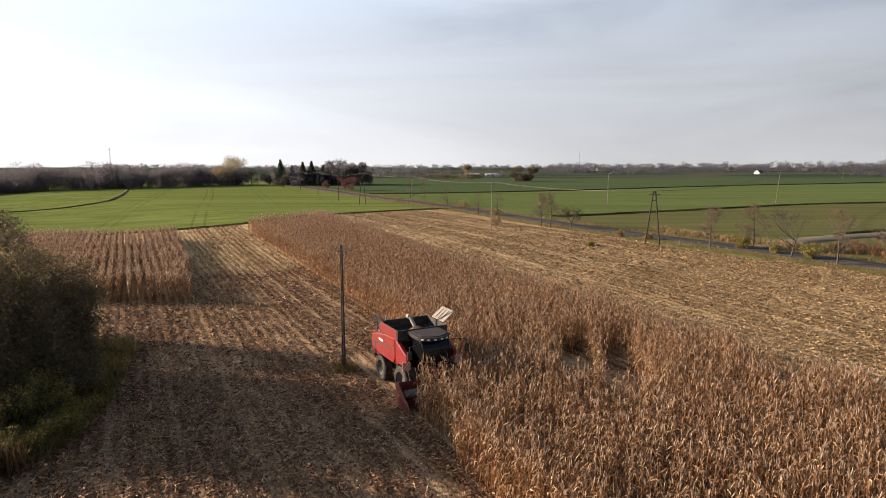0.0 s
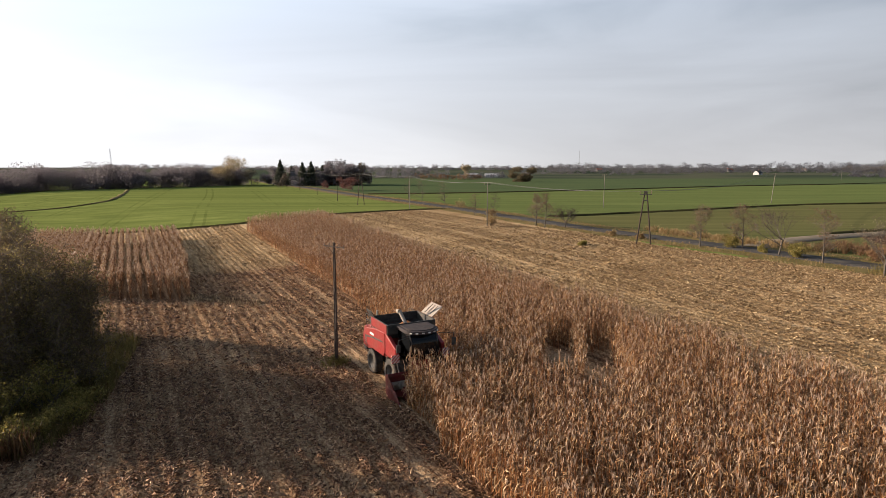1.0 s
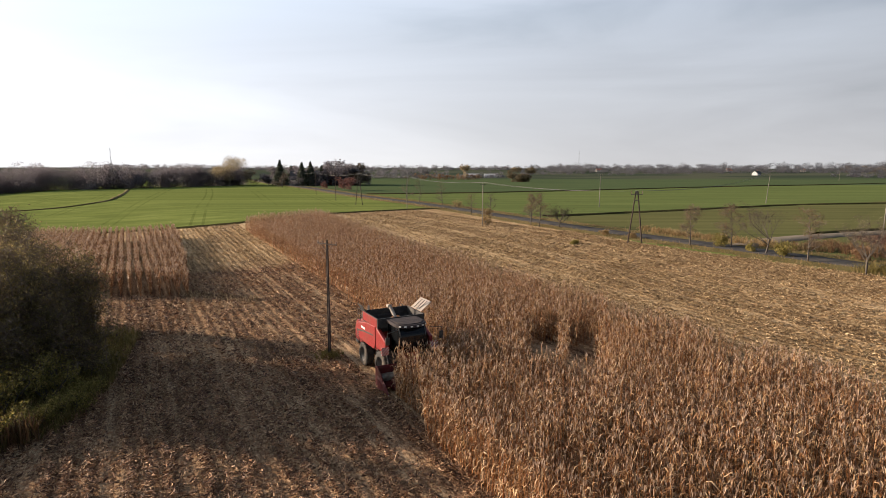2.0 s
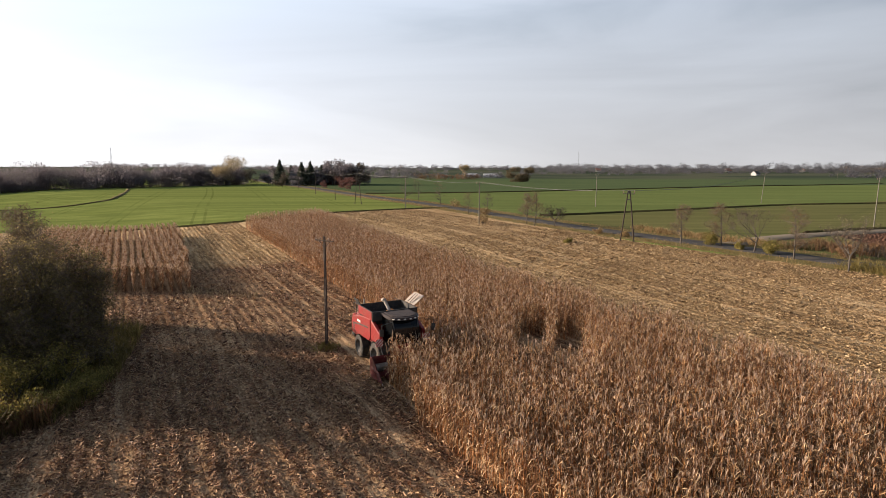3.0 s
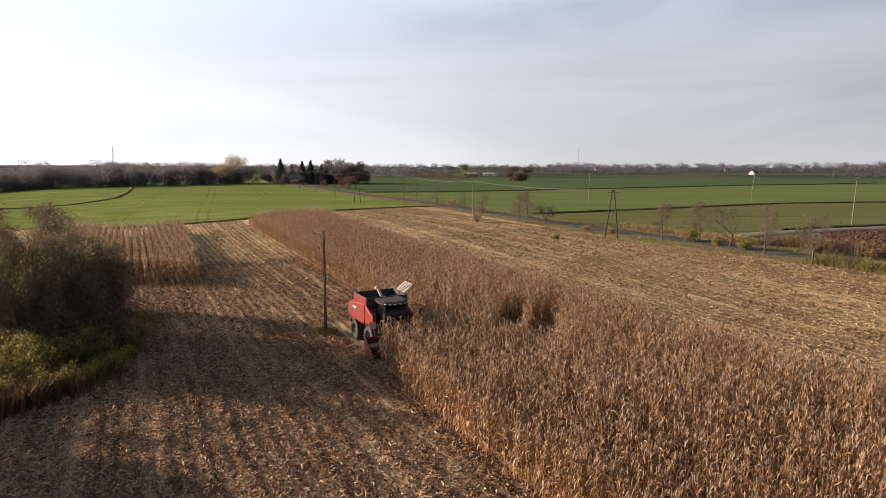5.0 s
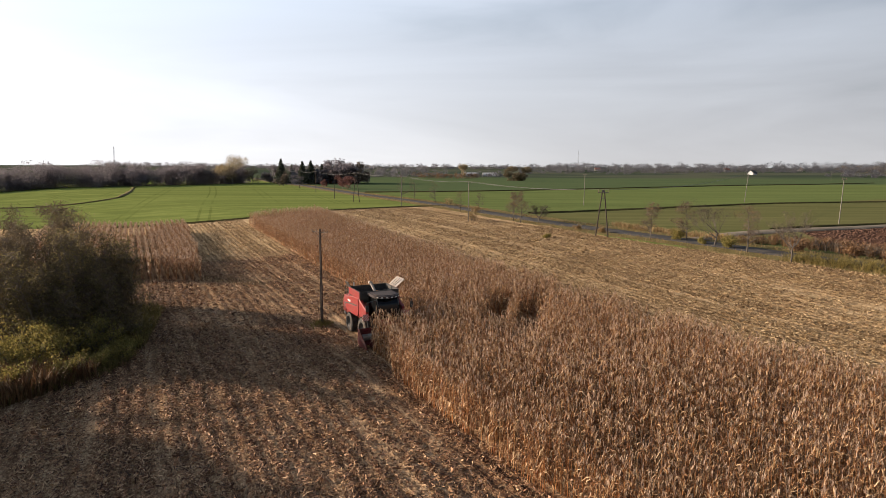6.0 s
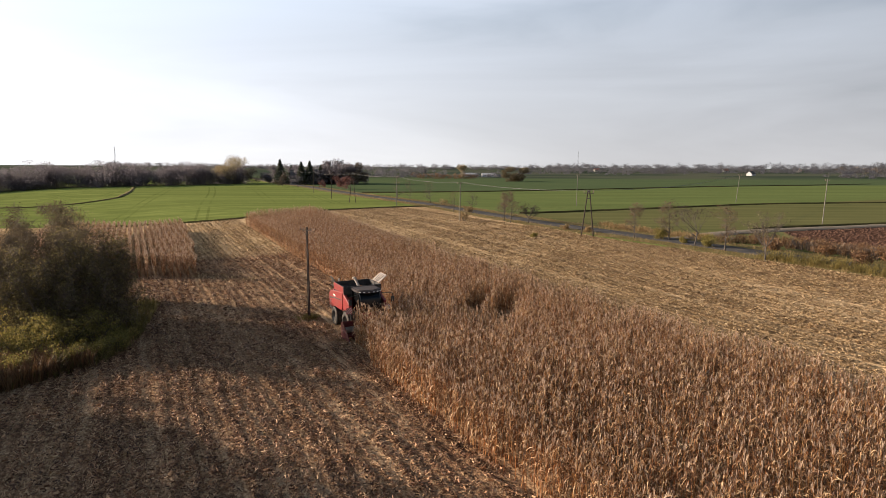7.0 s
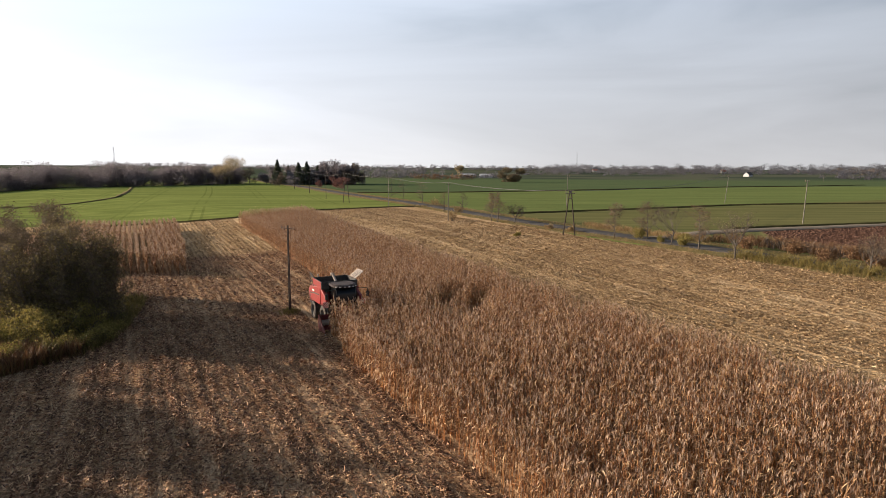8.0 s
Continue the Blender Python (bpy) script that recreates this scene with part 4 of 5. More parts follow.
def grow(rng, start, way, length, radius, depth, out, spread, tips, up=0.15, kids=(3, 5)):
    steps = 4 if depth else 2
    p, d, line = np.array(start, float), np.array(way, float), []
    d /= np.linalg.norm(d)
    for i in range(steps + 1):
        line.append((p.copy(), radius * (1 - 0.75 * i / steps)))
        d = d + rng.normal(0, 0.12, 3) + np.array([0, 0, up * 0.3])
        d /= np.linalg.norm(d)
        p = p + d * length / steps
    out.append(line)
    if depth == 0:
        tips += [line[k][0] for k in range(1, steps + 1)]
        return
    for k in range(int(rng.integers(*kids)) + 1):
        s = rng.uniform(0.25, 1.0)
        i = min(int(s * steps), steps - 1)
        q = line[i][0] + (line[i + 1][0] - line[i][0]) * (s * steps - i)
        side = rng.normal(0, 1, 3)
        side[2] = abs(side[2]) * 0.3
        side /= np.linalg.norm(side)
        nd = d * (1 - spread) + side * spread + np.array([0, 0, up])
        grow(rng, q, nd, length * rng.uniform(0.45, 0.7) * (1.15 - 0.4 * s), radius * 0.45, depth - 1, out, spread, tips, up, kids)
    tips.append(line[-1][0])


def leaves_mesh(rng, tips, per_tip, reach, size, flat=0.35):
    tips = np.array(tips)
    c = np.repeat(tips, per_tip, 0) + rng.normal(0, reach, (len(tips) * per_tip, 3)) * np.array([1, 1, 0.8])
    n = len(c)
    a = rng.normal(0, 1, (n, 3))
    a /= np.linalg.norm(a, axis=1)[:, None]
    b = np.cross(a, rng.normal(0, 1, (n, 3)))
    b /= np.linalg.norm(b, axis=1)[:, None] + 1e-9
    s = (size * rng.uniform(0.6, 1.4, n))[:, None]
    v = np.stack([c - a * s, c + b * s * flat, c + a * s, c - b * s * flat], 1).reshape(-1, 3)
    t = np.array([(0, 1, 2), (0, 2, 3)])
    f = (t[None] + (np.arange(n) * 4)[:, None, None]).reshape(-1, 3)
    return v, f


def tree(name, label, place, seed, tall, width=0.5, trunk=0.12, depth=3, leaf_mat=None, per_tip=3, leaf=0.05, reach=0.3, bark=None, group="", stems=1, spread=0.55, clear=0.25, twig_mat=None, twigs=2, kids=(3, 5), vase=False):
    rng = np.random.default_rng(seed)
    ob = thing(name, label, "tree" if "shrub" not in name else "shrub", place, 0, group)
    lines, tips = [], []
    for k in range(stems):
        lean = rng.normal(0, 0.06 if stems == 1 else 0.13, 2)
        foot = np.array([0, 0, -0.15]) if stems == 1 else np.array([*rng.normal(0, 0.35, 2), -0.15])
        p, line = foot, []
        hgt = tall * (1 if k == 0 else rng.uniform(0.6, 0.95))
        for i in range(9):
            s = i / 8
            line.append((p + np.array([lean[0] * hgt * s + 0.02 * hgt * math.sin(3 * s + k), lean[1] * hgt * s, hgt * 0.95 * s]), trunk * (1 - 0.88 * s) + 0.006))
        if vase:
            line = line[:4]
            for _ in range(8):
                ang = rng.uniform(0, 6.28)
                d = np.array([math.cos(ang) * 0.85, math.sin(ang) * 0.85, rng.uniform(0.5, 1.1)])
                grow(rng, line[int(rng.integers(2, 4))][0], d, tall * rng.uniform(0.5, 0.62), trunk * 0.5, 2, lines, 0.4, tips, 0.2, (3, 5))
        lines.append(line)
        for i in range(1, 9 if not vase else 1):
            s = i / 8
            if s < clear:
                continue
            for _ in range(int(rng.integers(2, 4))):
                ang = rng.uniform(0, 6.28)
                d = np.array([math.cos(ang) * spread * 1.6, math.sin(ang) * spread * 1.6, 0.55])
                grow(rng, line[i][0], d, tall * width * (1.1 - 0.75 * s) * rng.uniform(0.6, 1.0), trunk * (0.5 - 0.35 * s), depth - 2, lines, spread, tips, 0.15, kids)
    v, f = limb_mesh(lines)
    part_me("trunk", mesh_from("trunk", v, f, 3), bark or M_BARK, ob, "", True)
    if twig_mat:
        v, f = leaves_mesh(rng, tips, twigs, reach * 0.9, leaf * 4.5, 0.05)
        part_me("twig_crown", mesh_from("twig_crown", v, f, 3), twig_mat, ob)
    if leaf_mat:
        v, f = leaves_mesh(rng, tips, per_tip, reach, leaf)
        part_me("crown", mesh_from("crown", v, f, 3), leaf_mat, ob)
    return ob


def on_ground(x, y, dz=0.0):
    return (x, y, ground_at(x, y) + dz)


# the thicket of alders at the edge of the stubble
ALDERS = [(-22.5, 30.1, 8.3, 0.15), (-24.2, 28.6, 7.0, 0.13), (-21.2, 31.5, 7.1, 0.13), (-24.2, 33.5, 9.2, 0.2), (-26.0, 29.8, 5.2, 0.11), (-20.6, 32.2, 6.0, 0.12), (-27.5, 35.5, 9.5, 0.18), (-22.4, 29.0, 4.4, 0.09), (-31.5, 37.0, 9.4, 0.16), (-24.0, 37.0, 6.4, 0.12), (-22.0, 32.0, 7.8, 0.14), (-20.4, 31.2, 5.4, 0.1), (-30.5, 41.5, 9.0, 0.16), (-27.5, 15.8, 8.4, 0.13), (-28.5, 11.0, 8.4, 0.13), (-30.0, 3.5, 8.0, 0.13), (-27.0, 32.8, 8.4, 0.14), (-29.6, 33.8, 9.2, 0.15), (-24.5, 13.5, 7.8, 0.13), (-25.0, 9.0, 7.4, 0.13), (-33.0, 22.5, 6.5, 0.12), (-32.0, 13.5, 6.5, 0.13), (-29.0, -2.0, 6.0, 0.13), (-31.0, 43.8, 9.0, 0.16), (-33.5, 31.0, 8.5, 0.14), (-29.0, 31.2, 9.2, 0.15), (-27.6, 30.2, 7.6, 0.13), (-31.5, 33.8, 9.6, 0.15), (-25.5, 17.6, 7.6, 0.13), (-23.5, 15.8, 6.0, 0.11), (-26.5, 13.0, 7.5, 0.13)]
for i, (x, y, tall, r) in enumerate(ALDERS):
    tree("alder", "dense dark green multi-stemmed alder in the thicket" if i % 2 == 0 else "slender alder with thinning brown-green leaves", on_ground(x, y), 100 + i, tall, 0.27, r * 0.8, 4, M_OLIVE if x < -26.5 and y > 28 else M_ALDER, 4 if y > 25 else 2, 0.075 if y > 25 else 0.11, 0.36, M_BARK_ALDER, "thicket", 3, 0.5, 0.0, M_TWIGS, 1, (2, 4) if y > 25 else (2, 3))


# ---------------------------------------------------------------- poles and wires
def field_pole(place):
    """A twin-legged concrete pole with a steel cross-arm and insulators."""
    ob = thing("utility_pole", "slim dark weathered utility pole standing in the stubble", "utility pole", place, -38)
    bm = bmesh.new()
    for s in (-1, 1):
        tube(bm, (s * 0.085, 0, -0.3), (s * 0.05, 0, 8.0), 0.07, 0.048, 8)
    for k in range(9):
        box(bm, (-0.09, -0.04, 0.6 + k * 0.85), (0.09, 0.04, 0.75 + k * 0.85), 0.01)
    part("shaft", bm, M_POLE, ob)
    bm = bmesh.new()
    box(bm, (-0.95, -0.035, 7.68), (0.95, 0.035, 7.75), 0.01)
    tube(bm, (-0.6, 0, 7.7), (0, 0, 7.2), 0.018, sides=6)
    tube(bm, (0.6, 0, 7.7), (0, 0, 7.2), 0.018, sides=6)
    arm = part("cross_arm", bm, M_POLE, ob)
    for x in (-0.9, -0.45, 0.45, 0.9):
        bm = bmesh.new()
        tube(bm, (x, 0, 7.75), (x, 0, 7.83), 0.02, sides=8)
        tube(bm, (x, 0, 7.81), (x, 0, 7.92), 0.045, 0.03, 10)
        part("insulator", bm, M_PORCELAIN, arm)
    return ob


def a_frame_pole(place, turn, tall=7.0, label="dark A-shaped timber utility pole beside the road"):
    ob = thing("a_frame_pole", label, "utility pole", place, turn)
    for s in (-1, 1):
        bm = bmesh.new()
        tube(bm, (s * 0.95, 0, -0.3), (s * 0.14, 0, tall), 0.1, 0.08, 10)
        part("leg", bm, M_POLE, ob)
    bm = bmesh.new()
    box(bm, (-0.75, -0.12, tall - 0.35), (0.75, -0.06, tall - 0.25), 0.01)
    box(bm, (-0.34, -0.1, tall - 1.15), (0.34, 0.1, tall - 1.03), 0.01)
    box(bm, (-0.2, -0.13, tall - 0.2), (0.2, 0.13, tall + 0.12), 0.02)
    part("cross_arm", bm, M_IRON, ob)
    for x in (-0.7, 0.0, 0.7):
        bm = bmesh.new()
        tube(bm, (x, -0.09, tall - 0.25), (x, -0.09, tall + 0.2), 0.045, 0.03, 8)
        part("insulator", bm, M_PORCELAIN, ob)
    return ob


def straight_pole(place, tall, material, lean=0.0, label="pale concrete utility pole"):
    ob = thing("utility_pole", label, "utility pole", place, 20)
    bm = bmesh.new()
    tube(bm, (0, 0, -0.3), (lean, 0, tall), 0.1, 0.065, 10)
    part("shaft", bm, material, ob)
    bm = bmesh.new()
    box(bm, (lean - 0.6, -0.04, tall - 0.3), (lean + 0.6, 0.04, tall - 0.22), 0.01)
    part("cross_arm", bm, M_IRON, ob)
    for x in (-0.55, 0.0, 0.55):
        bm = bmesh.new()
        tube(bm, (lean + x, 0, tall - 0.25), (lean + x, 0, tall + 0.1), 0.04, 0.025, 8)
        part("insulator", bm, M_PORCELAIN, ob)
    return ob


def wire(a, b, sag, name="power_line", r=0.014):
    pts = []
    for k in range(17):
        s = k / 16
        p = Vector(a).lerp(Vector(b), s)
        p.z -= sag * 4 * s * (1 - s)
        pts.append((np.array(p), r))
    v, f = limb_mesh([pts], 4)
    me = mesh_from(name, v, f, 3)
    me.materials.append(M_WIRE)
    return tagged(new(name, me), "thin sagging overhead power line", "power line")


field_pole(on_ground(-6.3, 36.7))
A_POLE = on_ground(27.4, 77.8)
a_frame_pole(A_POLE, -18)
FAR_A = on_ground(-22.0, 164.0)
a_frame_pole(FAR_A, 0, 8.6, "grey A-shaped utility pole in the wheat")
P2, P3 = on_ground(8.4, 103.0), on_ground(-7.6, 146.5)
straight_pole(P2, 7.6, M_CONCRETE, 0.0)
straight_pole(P3, 8.0, M_CONCRETE, 0.1)
LINE = [(-32, 184), (-47, 226), (-64.5, 272), (-83, 320), (-100, 362)]
for x, y in LINE:
    straight_pole(on_ground(x, y), 8.4, M_POLE, 0.0, "dark timber utility pole in the wheat")
RIGHT = [(42.5, 155, 0.1), (96, 173, 0.9), (77.8, 100.6, 0.35), (325, 490, 0.0), (190, 200, 0.0)]
for x, y, lean in RIGHT:
    straight_pole(on_ground(x, y), 8.6, M_CONCRETE, lean)


def top(p, z, dx=0.0, dy=0.0):
    return (p[0] + dx, p[1] + dy, p[2] + z)


for dx in (-0.55, 0.0, 0.55):
    wire(top(A_POLE, 7.15, dx), top(P2, 7.7, dx), 0.5)
    wire(top(P2, 7.7, dx), top(P3, 8.1, dx), 0.6)
    wire(top(P3, 8.1, dx), top(FAR_A, 8.7, dx), 0.5)
    wire(top(A_POLE, 7.15, dx), top(on_ground(96, 173), 8.7, dx), 1.2)
    last = FAR_A
    for x, y in LINE[1:]:
        here = on_ground(x, y)
        wire(top(last, 8.6, dx), top(here, 8.5, dx), 0.9)
        last = here


# ---------------------------------------------------------------- roadside trees
ROADSIDE = [(17.2, 104.7, 5.2, 1), (18.1, 101.0, 5.6, 1), (21.3, 99.4, 3.6, 0), (33.9, 75.4, 5.1, 1), (38.2, 73.0, 5.4, 1), (39.7, 67.6, 5.7, 0), (41.2, 61.8, 5.5, 1), (42.4, 54.4, 5.0, 2), (51.8, 44.9, 3.8, 2), (1.2, 160.0, 6.2, 1), (7.5, 127.8, 4.6, 1), (12.0, 133.3, 4.4, 0), (-9.9, 178, 7.4, 1), (-5.5, 172.3, 7.0, 1)]
for i, (x, y, tall, k) in enumerate(ROADSIDE):
    tree("roadside_tree", ("bare young roadside tree with grey limbs", "young roadside tree with sparse rust-brown leaves", "thin roadside sapling with a few yellowed leaves")[k], on_ground(x, y), 300 + i, tall, 0.5, 0.1, 4 if y < 110 else 3, (None, M_RUST, M_YELLOW)[k], (0, 3, 2)[k], 0.055, 0.26, M_BARK, "roadside trees", 1, 0.75, 0.24, M_TWIGS if k == 1 else M_TWIGS_DARK, 2, (2, 4), k != 1 and y < 110)


# ---------------------------------------------------------------- distance
def in_ball(rng, n):
    d = rng.normal(0, 1, (n, 3))
    return d / np.linalg.norm(d, axis=1)[:, None] * rng.random((n, 1)) ** 0.4


def clump_template(rng, tall, wide, n, size, low=0.25):
    """A far tree: uneven cloud of leaf clumps over a trunk, 1 unit of its own size."""
    k = rng.integers(4, 8)
    centres = np.stack([rng.normal(0, wide * 0.26, k), rng.normal(0, wide * 0.26, k), rng.uniform(low + 0.1, 0.82, k) * tall], -1)
    c = centres[rng.integers(0, k, n)] + in_ball(rng, n) * np.array([wide * 0.3, wide * 0.3, tall * 0.2])
    a = rng.normal(0, 1, (n, 3))
    a /= np.linalg.norm(a, axis=1)[:, None]
    b = np.cross(a, rng.normal(0, 1, (n, 3)))
    b /= np.linalg.norm(b, axis=1)[:, None]
    s = (size * rng.uniform(0.5, 1.4, n))[:, None]
    v = np.stack([c - a * s, c + b * s * 0.6, c + a * s, c - b * s * 0.6], 1).reshape(-1, 3)
    t = np.array([(0, 1, 2), (0, 2, 3)])
    f = (t[None] + (np.arange(n) * 4)[:, None, None]).reshape(-1, 3)
    tr, tf = limb_mesh([[(np.array([0, 0, 0.0]), 0.02 * tall), (np.array([0, 0, tall * 0.8]), 0.006 * tall)]], 4)
    return gather([(v, f), (tr, tf)])


def woods(name, label, places, rng, tall, material, n=170, wide=0.55, size=0.04, low=0.2):
    """Many far trees that nobody could count."""
    temps = [clump_template(rng, 1.0, wide, n, size, low) for _ in range(6)]
    kind = rng.integers(0, 6, len(places))
    scale = tall * rng.uniform(0.75, 1.15, len(places))
    chunks = [scatter(t, places[kind == k], rng.uniform(0, 6.28, (kind == k).sum()), scale[kind == k], rng) for k, t in enumerate(temps)]
    v, f = gather(chunks)
    return tagged(part_me(name, mesh_from(name, v, f, 3), material), label, "woods", kind="stuff")


rng_woods = np.random.default_rng(21)


def strip_places(points, depth, every, rng):
    line = resample(points, every)
    q = np.repeat(line, max(1, int(depth / every)), 0)
    q = q + rng.normal(0, 1, q.shape) * np.array([every * 0.5, depth * 0.35])
    return np.stack([q[:, 0], q[:, 1], height(q[:, 0], q[:, 1]) - 0.2], -1)


woods("forest", "dark leafless forest edge behind the wheat", strip_places([(-330, 245), (-250, 262), (-190, 290), (-160, 318), (-135, 345), (-122, 362)], 28, 4.4, rng_woods), rng_woods, 12.6, M_WOODS_HAZED, 720, 0.85, 0.021, -0.02)
woods("forest_undergrowth", "grey-brown brushwood along the forest edge", strip_places([(-330, 238), (-250, 255), (-188, 283), (-156, 312), (-131, 340), (-119, 358)], 9, 3.0, rng_woods), rng_woods, 5.5, M_WOODS_HAZED, 190, 1.0, 0.042, -0.1)
woods("distant_woods", "grey-brown line of woods on the horizon", strip_places([(-700, 1250), (-300, 1300), (0, 1250), (300, 1200), (600, 1150), (1000, 1100), (1500, 1000)], 60, 15, rng_woods), rng_woods, 11, M_FARWOODS_HAZED, 130, 1.5, 0.07, -0.1)
woods("distant_woods", "hazy grove of bare trees among far fields", strip_places([(-60, 640), (0, 660), (60, 640)], 25, 9, rng_woods), rng_woods, 8, M_FARWOODS_HAZED, 150, 1.0, 0.06, -0.05)
woods("distant_woods", "bare trees round the far hamlet", strip_places([(430, 620), (560, 640), (700, 600), (850, 560)], 60, 12, rng_woods), rng_woods, 10, M_FARWOODS_HAZED, 120, 1.0, 0.065, -0.05)


# ---------------------------------------------------------------- field borders
ribbon("bank", [(-75, 112), (-51, 115.5), (-38, 118.5), (-26, 128.5), (-14, 138.5), (-3, 146.5), (4, 148)], [(-0.9, 0.0), (-0.4, 0.22), (0.2, 0.28), (0.8, 0.0)], M_BANK, "dark earth bank along the end of the stubble", "bank", 1.5, 0.15)
ribbon("bank", [(23, 124), (42, 134), (64, 146), (98, 164), (130, 172), (230, 190), (420, 225)], [(-1.3, 0.0), (-0.5, 0.35), (0.3, 0.32), (1.0, 0.0)], M_BANK, "dark grassy bank between two green fields", "bank", 2.5, 0.25)
ribbon("bank", [(-28, 229), (2, 236), (45, 253), (110, 286), (160, 312), (218, 340), (300, 405)], [(-1.2, 0.0), (-0.4, 0.4), (0.4, 0.4), (1.2, 0.0)], M_BANK, "dark boundary ridge across the far field", "bank", 4.0, 0.25)
ribbon("bank", [(-190, 150), (-123, 171), (-108, 186), (-112, 205), (-130, 245), (-150, 286)], [(-0.7, 0.0), (-0.3, 0.3), (0.3, 0.3), (0.7, 0.0)], M_VERGE, "weedy ridge between two wheat fields", "bank", 3.0, 0.3)
ribbon("bank", [(60, 90), (68, 93.5), (95, 103), (150, 122)], [(-1.0, 0.0), (-0.3, 0.4), (0.5, 0.4), (1.2, 0.0)], M_BANK, "dark bank at the edge of the ploughed soil", "bank", 2.0, 0.25)


def tufts(name, label, places, rng, tall, material, blades=7, wide=0.22, thick=0.012):
    """Grass and weeds that nobody could count."""
    vs, fs = [], []
    for k in range(blades):
        a = rng.uniform(0, 6.28)
        r = rng.uniform(0, wide * 0.4)
        o = np.array([math.cos(a), math.sin(a), 0])
        lean = rng.uniform(0.1, 0.5)
        p = [o * r, o * (r + lean * 0.3) + (0, 0, 0.55), o * (r + lean * wide * 2.5) + (0, 0, rng.uniform(0.7, 1.0))]
        vs.append(strip(p, [thick, thick * 0.9, thick * 0.2], np.array([-math.sin(a), math.cos(a), 0])))
    t = gather(vs)
    v, f = scatter(t, places, rng.uniform(0, 6.28, len(places)), tall * rng.uniform(0.5, 1.3, len(places)), rng, 0.15)
    return tagged(part_me(name, mesh_from(name, v, f, 3), material), label, "grass", kind="stuff")


rng_grass = np.random.default_rng(31)


def along_line(points, n, lo, hi, rng, both=True):
    line = resample(points, 1.0)
    d = np.gradient(line, axis=0)
    d /= np.linalg.norm(d, axis=1)[:, None]
    i = rng.integers(0, len(line), n)
    o = rng.uniform(lo, hi, n) * (np.where(rng.random(n) < 0.5, -1, 1) if both else 1)
    q = line[i] + np.stack([-d[i, 1], d[i, 0]], -1) * o[:, None] + rng.normal(0, 0.4, (n, 2))
    return np.stack([q[:, 0], q[:, 1], height(q[:, 0], q[:, 1])], -1)


def patch(n, x0, x1, y0, y1, rng, inside=None):
    x, y = rng.uniform(x0, x1, n), rng.uniform(y0, y1, n)
    if inside is not None:
        k = inside(x, y)
        x, y = x[k], y[k]
    return np.stack([x, y, height(x, y)], -1)


NEAR_ROAD = [(-29.4, 217), (-4, 167), (13.6, 125.5), (24.7, 99.5), (32.7, 84), (38.8, 72.5), (45, 60), (52, 48), (62, 30)]
tufts("verge_grass", "dry straw-coloured grass along the road verge", along_line(NEAR_ROAD, 5200, 2.4, 5.2, rng_grass), rng_grass, 0.4, M_DRYGRASS, 4, 0.4, 0.022)
tufts("verge_grass", "green weeds along the road verge", along_line(NEAR_ROAD, 3500, 2.6, 5.0, rng_grass), rng_grass, 0.3, M_GREENGRASS, 4, 0.5, 0.025)
tufts("tall_weeds", "tall yellow-green weeds between stubble and ploughed soil", patch(5200, 38, 68, 26, 56, rng_grass, lambda x, y: (x > 30.6 + (74 - y) * 0.63) & (x < 33.6 + (74 - y) * 0.66)), rng_grass, 0.95, M_WEEDS, 14, 0.6, 0.013)
tufts("tall_weeds", "brown dead weeds and dry grass by the dirt track", patch(2600, 44, 70, 44, 80, rng_grass, lambda x, y: (x > 50 + (66 - y) * 0.5) & (x < 60 + (66 - y) * 0.55) & (y < 78 - (60 - x) * 0.2)), rng_grass, 1.0, M_RUST, 12, 0.6, 0.016)
tufts("tall_weeds", "straw-coloured grass on the bank past the road", patch(2600, 34, 52, 70, 98, rng_grass, lambda x, y: (x > 38 + (84 - y) * 0.5) & (x < 42.5 + (84 - y) * 0.5)), rng_grass, 0.75, M_DRYGRASS, 8, 0.5, 0.025)


def thicket_edge(x, y):
    return (x < -17.2 - 0.55 * np.clip(24.5 - y, 0, 9) - 0.34 * np.clip(y - 28.5, 0, 30)) & (x > -34)


tufts("thicket_grass", "tall rust-brown dry grass at the foot of the thicket", patch(5200, -31, -17, 15, 24, rng_grass, thicket_edge), rng_grass, 1.2, M_RUST, 6, 0.35, 0.02)
tufts("thicket_grass", "green weeds and nettles under the thicket", patch(6500, -32, -17, 19, 42, rng_grass, thicket_edge), rng_grass, 0.75, M_GREENGRASS, 5, 0.5, 0.022)
tufts("pole_grass", "tuft of green grass round the foot of the pole", np.stack([-6.3 + rng_grass.normal(0, 0.45, 160), 36.6 + rng_grass.normal(0, 0.4, 160), np.zeros(160)], -1), rng_grass, 0.45, M_GREENGRASS, 8, 0.4, 0.02)


def shrub(name, label, place, seed, tall, wide, material, n=900, leaf=0.09, bark=None):
    """A low many-stemmed bush: stems, and leaves gathered in uneven clumps."""
    rng = np.random.default_rng(seed)
    ob = thing(name, label, "shrub", place)
    lines, tips = [], []
    for k in range(9):
        a = rng.uniform(0, 6.28)
        d = np.array([math.cos(a) * wide / tall, math.sin(a) * wide / tall, 1.3])
        grow(rng, (rng.normal(0, wide * 0.12), rng.normal(0, wide * 0.12), -0.1), d, tall * rng.uniform(0.5, 0.95), 0.03 * tall ** 0.5, 1, lines, 0.5, tips, 0.2, (2, 4))
    v, f = limb_mesh(lines, 4)
    part_me("stem", mesh_from("stem", v, f, 3), bark or M_BARK, ob)
    v, f = leaves_mesh(rng, tips, max(1, int(n / len(tips))), wide * 0.14, leaf, 0.5)
    part_me("foliage", mesh_from("foliage", v, f, 3), material, ob)
    return ob


